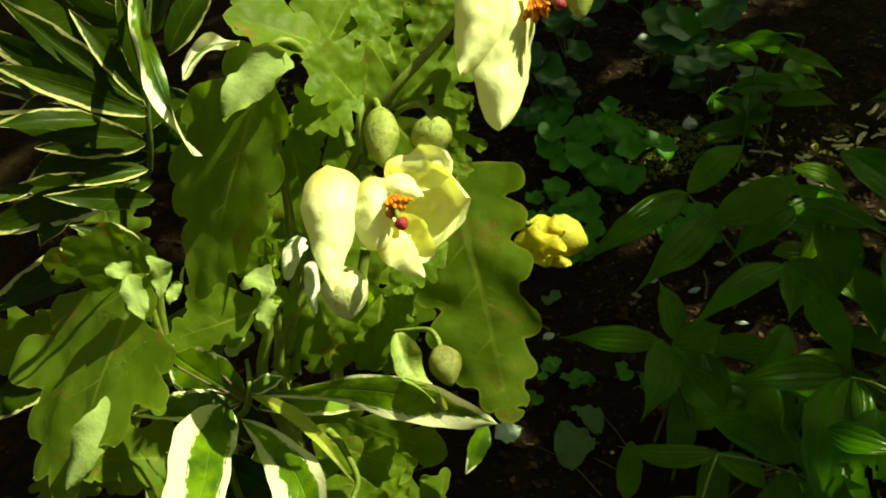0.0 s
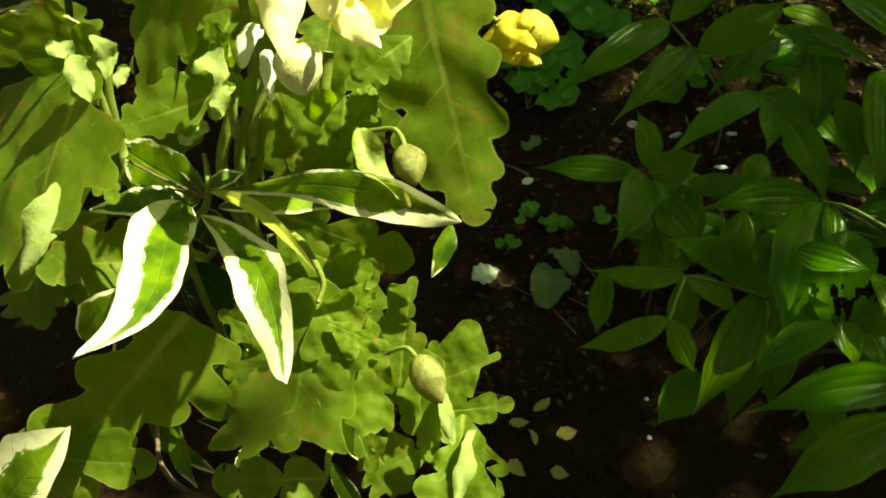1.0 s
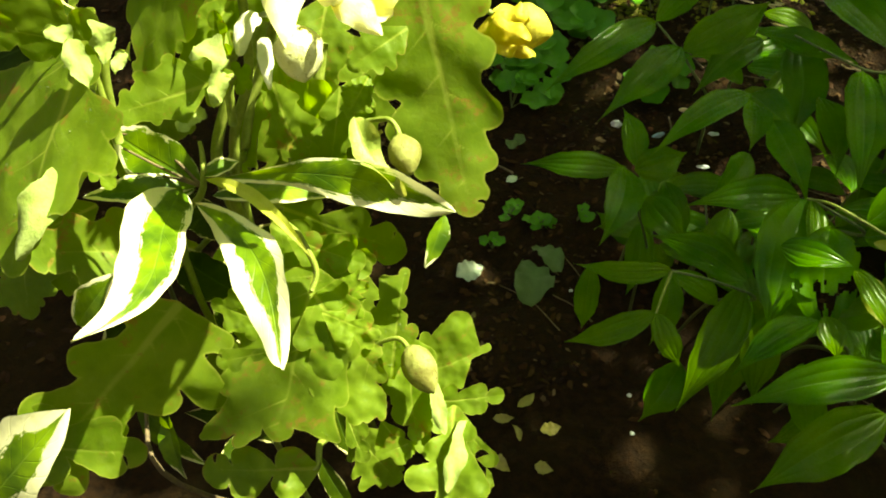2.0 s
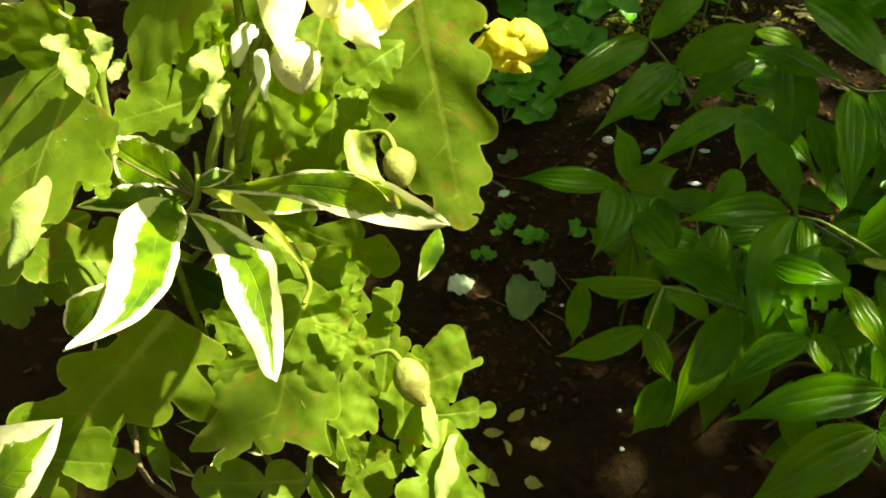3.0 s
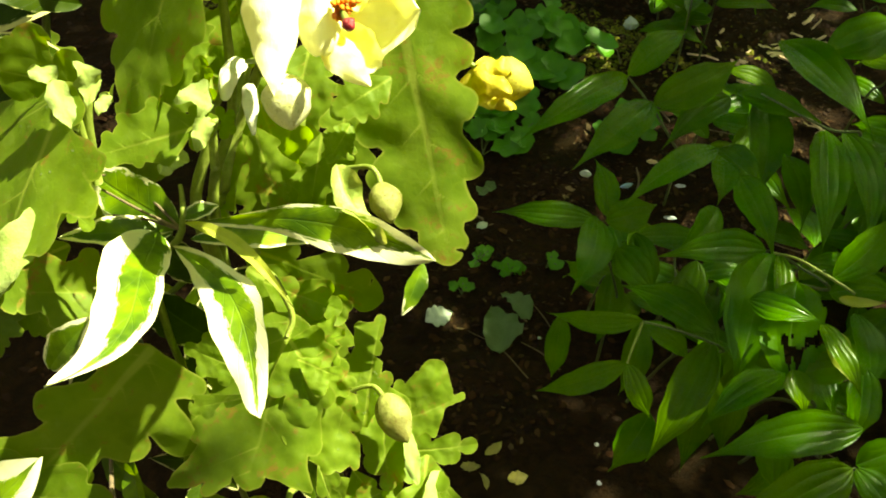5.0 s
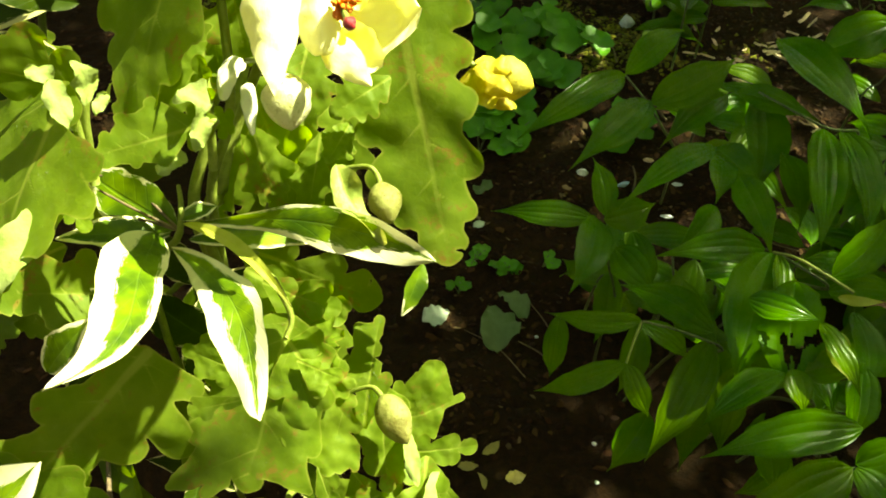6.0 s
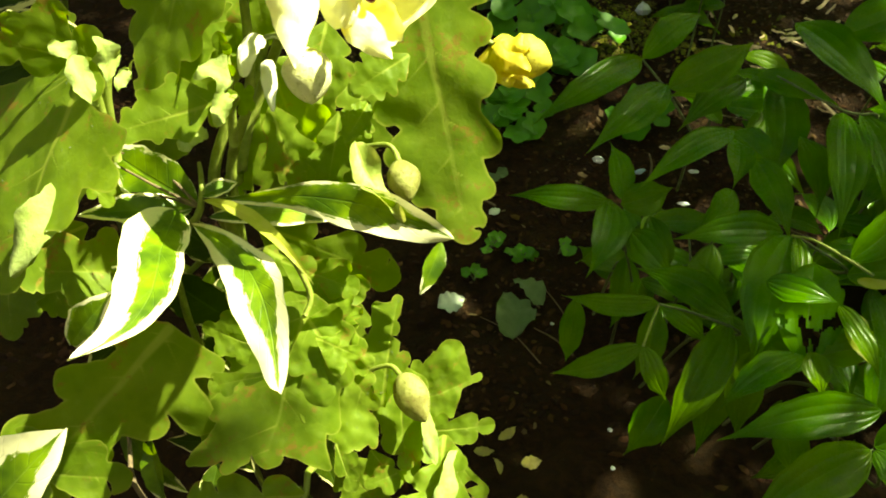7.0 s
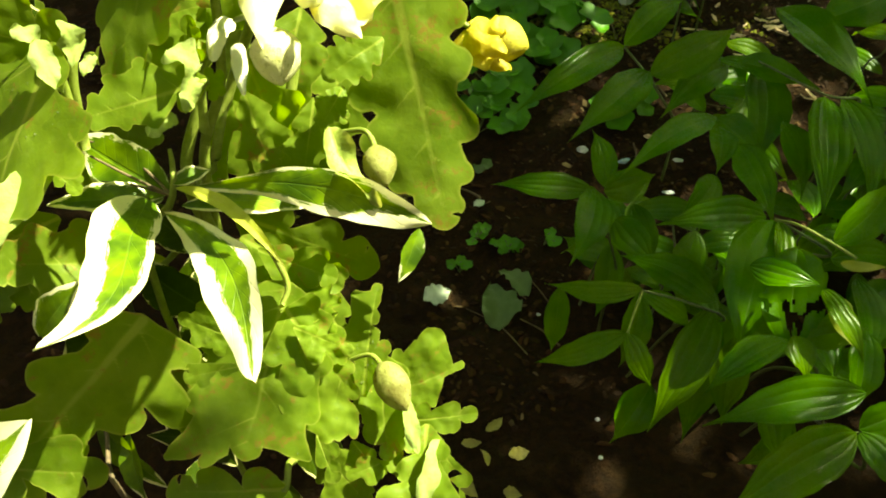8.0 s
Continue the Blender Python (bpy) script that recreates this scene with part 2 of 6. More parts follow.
M_STIGMA = plain_material("crimson_stigma", (0.32, 0.012, 0.025), (0.22, 0.01, 0.02), 900, 0.4)
M_SHOOT_STEM = plain_material("green_shoot_stem", (0.10, 0.13, 0.04), (0.06, 0.08, 0.02), 260, 0.45)
M_SOIL = soil_material()
M_LITTER = litter_material("bark_crumbs", ((0.018, 0.0075, 0.003), (0.037, 0.015, 0.005), (0.009, 0.0038, 0.0015), (0.066, 0.034, 0.012)))
M_FLAKES = litter_material("leaf_scraps", ((0.030, 0.014, 0.005), (0.046, 0.024, 0.008), (0.018, 0.008, 0.0035), (0.12, 0.085, 0.045)))
M_CLOVER = plain_material("seedling_green", (0.045, 0.155, 0.010), (0.08, 0.22, 0.014), 60, 0.42, 0.22, 0.0006, 0.3, (0.2, 0.5, 0.03))
M_YELLOWED = plain_material("yellowed_leaf", (0.30, 0.27, 0.06), (0.20, 0.17, 0.05), 120, 0.55, 0.4, 0.0006, 0.2, (0.5, 0.4, 0.05))
M_GREYLEAF = plain_material("grey_green_leaf", (0.085, 0.13, 0.05), (0.055, 0.095, 0.03), 70, 0.6, 0.3, 0.0008, 0.2, (0.25, 0.35, 0.1))
M_PALELEAF = plain_material("pale_fallen_leaf", (0.36, 0.42, 0.33), (0.27, 0.33, 0.25), 90, 0.5, 0.5, 0.0006)
M_WHITE = plain_material("white_fragment", (0.55, 0.57, 0.60), (0.40, 0.42, 0.46), 200, 0.5)
M_BLUE = plain_material("blue_fragment", (0.25, 0.38, 0.62), (0.35, 0.45, 0.62), 200, 0.5)
M_STONE = plain_material("dark_grey_stone", (0.10, 0.105, 0.12), (0.06, 0.062, 0.07), 180, 0.55)
M_CHIP = plain_material("bleached_wood_chip", (0.70, 0.54, 0.38), (0.50, 0.34, 0.22), 300, 0.7)
M_MOSS = litter_material("moss_and_debris", ((0.10, 0.11, 0.012), (0.16, 0.15, 0.02), (0.07, 0.06, 0.015), (0.20, 0.14, 0.04)))
M_IVY = plain_material("dark_ivy_green", (0.018, 0.07, 0.010), (0.035, 0.10, 0.014), 60, 0.28, 0.35, 0.0008, 0.2, (0.08, 0.25, 0.03))
# leaves of the added shade tree; their glow lets green fill light down
M_CANOPY = plain_material("canopy_green", (0.05, 0.10, 0.02), (0.07, 0.13, 0.03), 30, 0.5, 0.3, 0.001, 0.5, (0.28, 0.52, 0.03))

# ---- building helpers ----
UP = Vector((0, 0, 1))


def link(name, verts, faces, material, parent=None, label="", uvs=None, smooth=True, edge=None):
    """Verts in world places; the mesh is kept relative to its parent."""
    origin = Vector(parent.location) if parent else Vector(verts[0])
    top = parent
    while top and top.parent:
        top = top.parent
        origin = origin + Vector(top.location)
    me = bpy.data.meshes.new(name)
    me.from_pydata([tuple(Vector(v) - origin) for v in verts], [], faces)
    if uvs:
        layer = me.uv_layers.new(name="UVMap")
        flat = np.array([uvs[l.vertex_index] for l in me.loops], dtype=np.float32).ravel()
        layer.data.foreach_set("uv", flat)
    if edge:
        layer = me.uv_layers.new(name="Edge")
        layer.data.foreach_set("uv", np.array([edge[l.vertex_index] for l in me.loops], dtype=np.float32).ravel())
    me.polygons.foreach_set("use_smooth", [smooth] * len(me.polygons))
    me.materials.append(material)
    me.update()
    ob = new(name, me)
    if parent:
        ob.parent = parent
    else:
        ob.location = origin
    if label:
        tagged(ob, label)
    return ob


def thing(name, at, label, category, group="", kind=""):
    e = new(name)
    e.location = at
    e.empty_display_size = 0.02
    return tagged(e, label, category, group, kind)


def smooth(a, b, x):
    x = min(1.0, max(0.0, (x - a) / (b - a)))
    return x * x * (3 - 2 * x)


def blade(base, tip, width, profile, facing, arch=0.0, fold=0.0, twist=0.0, ruffle=0.0, bend=0.0, curl=0.0, cup=0.0, slant=0.0, ns=26, nu=5, seed=0, flat_uv=False, waves=4.0, droop=0.0, crumple=0.0, hook=0.0):
    """A leaf or petal as a curved sheet from base to tip. width: its full width; profile(s, side) gives the half width, 0 to 1.
    arch: bow towards its face; fold: how steeply both halves rise from the midrib; curl: how the tip rolls; bend: bow sideways."""
    rnd = random.Random(seed)
    base, tip = Vector(base), Vector(tip)
    axis = tip - base
    long = axis.length
    a = axis.normalized()
    n = Vector(facing)
    n = (n - a * n.dot(a)).normalized()
    side = a.cross(n)
    ph = [rnd.uniform(0, 6.28) for _ in range(4)]
    verts, uvs, faces = [], [], []
    half = width / 2
    for i in range(ns + 1):
        s = i / ns
        ang = radians(twist) * (s - 0.35)
        nn = n * math.cos(ang) + side * math.sin(ang)
        sd = side * math.cos(ang) - n * math.sin(ang)
        c = base + axis * s + n * (arch * long * 4 * s * (1 - s)) + side * (bend * long * math.sin(math.pi * s) + hook * long * math.sin(math.pi * s**2.2))
        c = c + n * (curl * long * max(0.0, s - 0.6) ** 2 * 6) - UP * (droop * long * s * s)
        for j in range(-nu, nu + 1):
            u = j / nu
            w = half * profile(s, 1 if u > 0 else -1)
            x = u * w
            hgt = fold * abs(x) + cup * u * u * w
            hgt += ruffle * half * u * u * math.sin(waves * 6.28 * s + ph[0] + (1.7 if u > 0 else 0))
            hgt += 0.25 * ruffle * half * math.sin(9.0 * s + ph[1]) * u
            q = c + sd * x + a * (slant * abs(x))
            if crumple:
                hgt += crumple * (noise.noise(q * 95 + Vector((seed, 0, 0))) + 0.35 * noise.noise(q * 260)) * min(1.0, 3 * s)
            verts.append(q + nn * hgt)
            uvs.append((0.5 + (x / half if flat_uv else u) / 2, s))
    m = 2 * nu + 1
    for i in range(ns):
        for j in range(m - 1):
            k = i * m + j
            faces.append((k, k + 1, k + m + 1, k + m))
    return verts, faces, uvs


def tube(points, r0, r1, sides=8, steps=6):
    """A round stem through the points, smoothed, from radius r0 to r1."""
    pts = [Vector(p) for p in points]
    ext = [2 * pts[0] - pts[1]] + pts + [2 * pts[-1] - pts[-2]]
    line = []
    for i in range(1, len(ext) - 2):
        p0, p1, p2, p3 = ext[i - 1 : i + 3]
        for k in range(steps):
            t = k / steps
            line.append(0.5 * ((2 * p1) + (p2 - p0) * t + (2 * p0 - 5 * p1 + 4 * p2 - p3) * t * t + (3 * p1 - p0 - 3 * p2 + p3) * t**3))
    line.append(pts[-1])
    verts, faces = [], []
    for i, p in enumerate(line):
        d = (line[min(i + 1, len(line) - 1)] - line[max(i - 1, 0)]).normalized()
        x = d.cross(Vector((0.3, 0.9, 0.31))).normalized()
        y = d.cross(x)
        r = r0 + (r1 - r0) * i / (len(line) - 1)
        for k in range(sides):
            an = 6.2832 * k / sides
            verts.append(p + x * (r * math.cos(an)) + y * (r * math.sin(an)))
    for i in range(len(line) - 1):
        for k in range(sides):
            a, b = i * sides + k, i * sides + (k + 1) % sides
            faces.append((a, b, b + sides, a + sides))
    faces.append(tuple(range(sides)))
    faces.append(tuple(range(len(verts) - sides, len(verts)))[::-1])
    return verts, faces


def pod(base, tip, width, power=0.8, ribs=0, depth=0.06, lump=0.05, seed=0, rings=16, sides=20):
    """A bud-shaped closed body from base to tip."""
    rnd = random.Random(seed)
    base, tip = Vector(base), Vector(tip)
    d = tip - base
    a = d.normalized()
    x = a.cross(Vector((0.3, 0.9, 0.31))).normalized()
    y = a.cross(x)
    ph = rnd.uniform(0, 6)
    verts, faces = [base.copy()], []
    for i in range(1, rings):
        s = i / rings
        r = width / 2 * math.sin(math.pi * s**power) ** 0.75
        for k in range(sides):
            an = 6.2832 * k / sides
            q = r * (1 + depth * math.cos(ribs * an + ph) + lump * noise.noise(Vector((math.cos(an) * 2, math.sin(an) * 2, s * 5 + seed))))
            verts.append(base + d * s + x * (q * math.cos(an)) + y * (q * math.sin(an)))
    verts.append(tip.copy())
    for k in range(sides):
        faces.append((0, 1 + (k + 1) % sides, 1 + k))
        for i in range(rings - 2):
            p, q = 1 + i * sides + k, 1 + i * sides + (k + 1) % sides
            faces.append((p, q, q + sides, p + sides))
        faces.append((1 + (rings - 2) * sides + k, 1 + (rings - 2) * sides + (k + 1) % sides, len(verts) - 1))
    return verts, faces


def spread_lobes(pairs, reach, seed):
    """Lobes of a pinnate leaf, as (across, along, radius) of their tips, in leaf lengths."""
    rnd = random.Random(seed)
    out = []
    for k in range(pairs):
        y = 0.30 + 0.58 * k / max(1, pairs - 1)
        for sd in (1, -1):
            env = math.sin(math.pi * (0.18 + 0.72 * k / max(1, pairs - 1))) ** 0.7
            out.append((sd * reach * env * rnd.uniform(0.88, 1.12), y + rnd.uniform(-0.05, 0.05) + (0.05 if sd > 0 else 0), rnd.uniform(0.075, 0.105)))
    return out


def lobe_outline(lobes, web, rib):
    """The outline of a lobed leaf: up one side, round the tip and down the other; web: how far out the sinuses lie."""
    halves = []
    for sd in (1, -1):
        tips = sorted(((abs(x), y, r) for x, y, r in lobes if x * sd > 0), key=lambda p: p[1] - 0.4 * p[0])
        sinus = [(0.025, -0.02)]
        for (x, y, r), (x2, y2, r2) in zip(tips, tips[1:]):
            xm = (x + x2) / 2
            sinus.append((web * xm, (y + y2) / 2 - 0.35 * (1 - web) * xm))
        if tips:
            sinus.append((0.5 * min(tips[-1][0], rib) + 0.4 * rib, 0.5 * (tips[-1][1] + 1 - rib)))
        line = [sinus[0]]
        for k, (x, y, r) in enumerate(tips):
            mx, my = (sinus[k][0] + sinus[k + 1][0]) / 2 * 0.7, (sinus[k][1] + sinus[k + 1][1]) / 2 - 0.1 * x
            way = math.atan2(y - my, x - mx)
            r = min(r, 0.48 * math.dist(sinus[k], sinus[k + 1]) + 0.01)
            cx, cy = x - r * math.cos(way), y - r * math.sin(way)
            line += [(cx + r * math.cos(way + radians(q)), cy + r * math.sin(way + radians(q))) for q in range(-80, 81, 20)]
            line.append(sinus[k + 1])
        line += [(rib * math.cos(radians(q)), 1 - rib + rib * math.sin(radians(q))) for q in range(10, 91, 20)]
        halves.append([(sd * x, y) for x, y in line])
    return halves[0] + halves[1][::-1]


def signed_distance(ring, gx, gy):
    """Distance from a closed outline, negative inside it."""
    best, inside = np.full(gx.shape, 9.0), np.zeros(gx.shape, bool)
    for (ax, ay), (bx, by) in zip(ring, ring[1:] + ring[:1]):
        dx, dy = bx - ax, by - ay
        s = np.clip(((gx - ax) * dx + (gy - ay) * dy) / (dx * dx + dy * dy + 1e-12), 0, 1)
        best = np.minimum(best, np.hypot(gx - ax - s * dx, gy - ay - s * dy))
        if ay != by:
            inside ^= ((ay > gy) != (by > gy)) & (gx < ax + (gy - ay) * dx / dy)
    return np.where(inside, -best, best)


def lobed_sheet(base, tip, lobes, facing, rib=0.10, arch=0.06, fold=0.12, twist=0.0, ruffle=0.1, bend=0.0, curl=0.0, droop=0.0, seed=0, cells=70, web=0.72):
    """A pinnately lobed leaf: the joined shape of tapered lobes that grow from the midrib, bent in space."""
    base, tip = Vector(base), Vector(tip)
    axis = tip - base
    long = axis.length
    a = axis.normalized()
    n = Vector(facing)
    n = (n - a * n.dot(a)).normalized()
    side = a.cross(n)
    bars = [((0.0, 0.0), (0.0, 1.0 - rib))]
    lobes = [(x, y, 0.6 * r) for x, y, r in lobes]
    for x, y, r in lobes:
        y0 = max(0.03, y - 0.75 * abs(x))
        ln = math.hypot(x, y - y0) + 1e-6
        k = max(0.1, 1 - r / ln)
        bars.append(((0.0, y0), (x * k, y0 + (y - y0) * k)))
    reach = max(abs(x) + r for x, y, r in lobes) + 0.05
    low = min(0.0, min(y - r for x, y, r in lobes)) - 0.10
    high = max(1.0, max(y + r for x, y, r in lobes)) + 0.05
    step = (high - low) / cells
    nx, ny = int(2 * reach / step) + 2, cells + 1
    xs = -reach + step * np.arange(nx)
    ys = low + step * np.arange(ny)
    gx, gy = np.meshgrid(xs, ys)
    vein = np.full(gx.shape, 9.0)
    for k, ((ax, ay), (bx, by)) in enumerate(bars):
        dx, dy = bx - ax, by - ay
        t = np.clip(((gx - ax) * dx + (gy - ay) * dy) / (dx * dx + dy * dy + 1e-9), 0, 1)
        dist = np.hypot(gx - ax - t * dx, gy - ay - t * dy)
        vein = np.minimum(vein, np.sqrt(((1.9 if k else 0.6) * dist) ** 2 + (0.008 if k else 0.003) ** 2) + 0.012 * t)
    field = signed_distance(lobe_outline(lobes, web, rib), gx, gy)
    ph = seed * 1.7
    field = field + 0.004 * np.sin(31 * gx + ph) * np.cos(27 * gy + 2 * ph) + 0.002 * np.sin(63 * gy + 51 * gx + ph)
    verts, uvs, edge, faces, seen = [], [], [], [], {}

    def place(x, y, f, v):
        s = min(1.1, max(-0.15, y))
        ang = radians(twist) * (s - 0.35)
        nn = n * math.cos(ang) + side * math.sin(ang)
        sd = side * math.cos(ang) - n * math.sin(ang)
        hgt = fold * abs(x) + arch * 4 * s * (1 - s) + curl * max(0.0, s - 0.6) ** 2 * 6
        hgt += ruffle * 0.45 * (0.35 + abs(x)) * noise.noise(Vector((x * 5, y * 5, seed * 3.1))) + ruffle * 0.075 * noise.noise(Vector((x * 10, y * 10, seed * 1.1)))
        hgt += ruffle * 0.9 * abs(x) * math.sin(11 * y + ph) * 0.35
        p = base + axis * y + sd * (x * long) + nn * (hgt * long) + side * (bend * long * math.sin(math.pi * min(1, max(0, s))))
        verts.append(p - UP * (droop * long * s * s))
        uvs.append((0.5 + x * 0.5 / reach, y))
        edge.append((min(1.0, max(0.0, -f / 0.06)), min(1.0, v / 0.06)))
        return len(verts) - 1

    def node(i, j):
        if ("n", i, j) not in seen:
            seen["n", i, j] = place(xs[i], ys[j], field[j, i], vein[j, i])
        return seen["n", i, j]

    def cross(i, j, k, l):
        key = ("c", *min((i, j), (k, l)), *max((i, j), (k, l)))
        if key not in seen:
            f0, f1 = field[j, i], field[l, k]
            t = f0 / (f0 - f1)
            seen[key] = place(xs[i] + (xs[k] - xs[i]) * t, ys[j] + (ys[l] - ys[j]) * t, 0.0, vein[j, i] + (vein[l, k] - vein[j, i]) * t)
        return seen[key]

    inside = field < 0
    for j in range(ny - 1):
        for i in range(nx - 1):
            ring = ((i, j), (i + 1, j), (i + 1, j + 1), (i, j + 1))
            if not any(inside[q, p] for p, q in ring):
                continue
            poly = []
            for c in range(4):
                p, q = ring[c], ring[(c + 1) % 4]
                if inside[p[1], p[0]]:
                    poly.append(node(*p))
                if inside[p[1], p[0]] != inside[q[1], q[0]]:
                    poly.append(cross(*p, *q))
            if len(poly) > 2:
                faces.append(tuple(poly))
    return verts, faces, uvs, edge


def lance(full=0.75, sharp=0.9, tail=0.0, wild=0.03, seed=0):
    """Outline of a lance-shaped leaf; tail: a long drawn-out tip."""

    def profile(s, sd):
        w = max(0.0, math.sin(math.pi * min(1.0, s) ** full)) ** sharp
        return w * (1 - tail * smooth(0.6, 1.0, s)) * (1 + wild * (math.sin(17 * s + sd * 2 + seed) + 0.6 * math.sin(37 * s - sd * 3 + seed)))

    return profile


FRONT = Vector((-0.25, -0.93, 0.22))
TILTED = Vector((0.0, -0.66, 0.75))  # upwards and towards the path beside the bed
COUNT = [0]


def poppy_leaf(plant, base, tip, width, lobes=5, depth=0.45, face=FRONT, arch=0.06, fold=0.12, twist=0.0, ruffle=0.14, bend=0.0, curl=0.0, stalk=None, droop=0.0, shape=None, rib=0.11, web=0.72):
    """shape: the tips of its lobes as (across, along, radius) in leaf lengths; without it, lobes pairs fill the width."""
    COUNT[0] += 1
    k = COUNT[0]
    cells = 120 if shape else 70
    if not shape:
        reach = width / 2 / (Vector(tip) - Vector(base)).length
        shape = spread_lobes(lobes, reach, k)
        shape = [(x, y, min(r, 0.6 * reach)) for x, y, r in shape]
        rib = min(rib + (0.45 - depth) * 0.5 * reach + 0.02, 0.6 * reach)
    v, f, uv, edge = lobed_sheet(base, tip, shape, face, rib, arch, fold, twist, ruffle, bend, curl, droop, k, cells, web)
    leaf = link("leaf", v, f, M_POPPY, plant, "", uv, True, edge)
    if stalk:
        v, f = tube([stalk, (Vector(stalk) + Vector(base)) / 2 + Vector((0, 0, 0.006)), base, Vector(base).lerp(Vector(tip), 0.12)], 0.0016, 0.0009)
        link("leaf_stalk", v, f, M_STALK, plant)
    return leaf


def curled_lobe(plant, base, tip, width, face, cup=-0.15, full=0.75):
    """A lobe of a leaf that curls over, with its back to the light; its pale colour has sunlight put in."""
    COUNT[0] += 1
    v, f, uv = blade(base, tip, width, lance(full, 0.55, 0.0, 0.08, COUNT[0]), face, 0.08, 0.25, 35, 0.5, 0.06, 0.0, cup, 0.0, 24, 6, COUNT[0], False, 1.4, 0.0, 0.0004)
    return link("leaf", v, f, M_SUNLIT_UNDERSIDE, plant, "curled leaf lobe with woolly underside, coloured pale as sunlit", uv)


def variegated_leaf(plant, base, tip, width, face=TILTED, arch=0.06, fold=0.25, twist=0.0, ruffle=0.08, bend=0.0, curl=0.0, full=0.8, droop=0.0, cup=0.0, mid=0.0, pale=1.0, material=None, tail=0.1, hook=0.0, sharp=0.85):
    """mid: how far the green heart lies to one side; pale: above 1 for a wider cream margin."""
    COUNT[0] += 1
    k = COUNT[0]
    v, f, uv = blade(base, tip, width, lance(full, sharp, tail, 0.045, k), face, arch, fold, twist, ruffle, bend, curl, cup, 0.0, 36, 6, k, False, 1.6, droop, 0.0, hook)
    uv = [(0.5 + ((p - 0.5) * 2 * pale + mid) / 2, w) for p, w in uv]
    label = "" if material in (None, M_VAR_SHADED) else "yellow-green young leaf"
    return link("leaf", v, f, material or M_VAR, plant, label, uv)


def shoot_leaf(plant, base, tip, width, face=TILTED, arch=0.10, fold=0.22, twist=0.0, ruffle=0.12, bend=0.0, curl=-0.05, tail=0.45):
    COUNT[0] += 1
    k = COUNT[0]
    bend += 0.05 * math.sin(k * 2.3)
    twist += 18 * math.sin(k * 1.1)
    v, f, uv = blade(base, tip, 0.86 * width, lance(0.72, 0.92, min(0.75, tail + 0.15)), face, arch, fold, twist, ruffle, bend, curl, 0.0, 0.0, 26, 7, k, False, 1.3)
    return link("leaf", v, f, M_SHOOT, plant, "", uv)


def chewed_leaf(plant, base, tip, width, face):
    """An old leaf that insects have eaten into holes and strips."""
    COUNT[0] += 1
    v, f, uv = blade(base, tip, width, lance(0.8, 0.7), face, 0.12, 0.15, 14, 0.25, 0.04, 0.0, 0.0, 0.0, 44, 12, COUNT[0], False, 1.3)
    kept = []
    for q in f:
        u, t = sum(uv[k][0] for k in q) / 4 - 0.5, sum(uv[k][1] for k in q) / 4
        if noise.noise(Vector((u * 7, t * 5, 3.7))) < (0.42 if t < 0.5 else 0.14 + 0.1 * t):
            kept.append(q)
    return link("leaf", v, kept, M_SHOOT, plant, "chewed green leaf with holes", uv)


def young_leaf(plant, base, tip, width):
    COUNT[0] += 1
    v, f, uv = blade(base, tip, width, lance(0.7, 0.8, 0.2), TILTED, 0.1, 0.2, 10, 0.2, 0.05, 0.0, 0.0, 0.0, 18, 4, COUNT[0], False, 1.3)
    return link("leaf", v, f, M_YOUNG, plant, "young yellow-green leaf", uv)


def ground_height(x, y):
    far = min(1.0, max(0.0, (math.hypot(x, y - 0.4) - 1.5) / 4))
    rough = 0.030 * noise.noise(Vector((x * 4, y * 4, 0.3))) + 0.010 * noise.noise(Vector((x * 17, y * 17, 1.3))) + 0.004 * noise.noise(Vector((x * 60, y * 60, 4.0)))
    return 0.03 + 0.06 * (smooth(0.2, 1.4, y) - 0.4) + rough * (1 - 0.5 * far)


def on_ground(x, y, lift=0.0):
    return Vector((x, y, ground_height(x, y) + lift))

# ---- ground ----
def make_ground():
    steps = [-60, -25, -10, -5, -2.5, -1.6, -1.1] + [-0.8 + 0.0125 * i for i in range(137)] + [1.1, 1.5, 2.2, 3.5, 6, 12, 25, 60]
    ys = [-60, -20, -8, -4, -2, -1, -0.5, -0.2] + [0.0125 * i for i in range(137)] + [1.9, 2.3, 3, 4.5, 7, 12, 25, 60]
    verts = [(x, y, ground_height(x, y)) for y in ys for x in steps]
    m = len(steps)
    faces = [(j * m + i, j * m + i + 1, (j + 1) * m + i + 1, (j + 1) * m + i) for j in range(len(ys) - 1) for i in range(m - 1)]
    tagged(link("ground", verts, faces, M_SOIL), "dark moist garden soil of a flower bed", "ground", kind="structure")


make_ground()


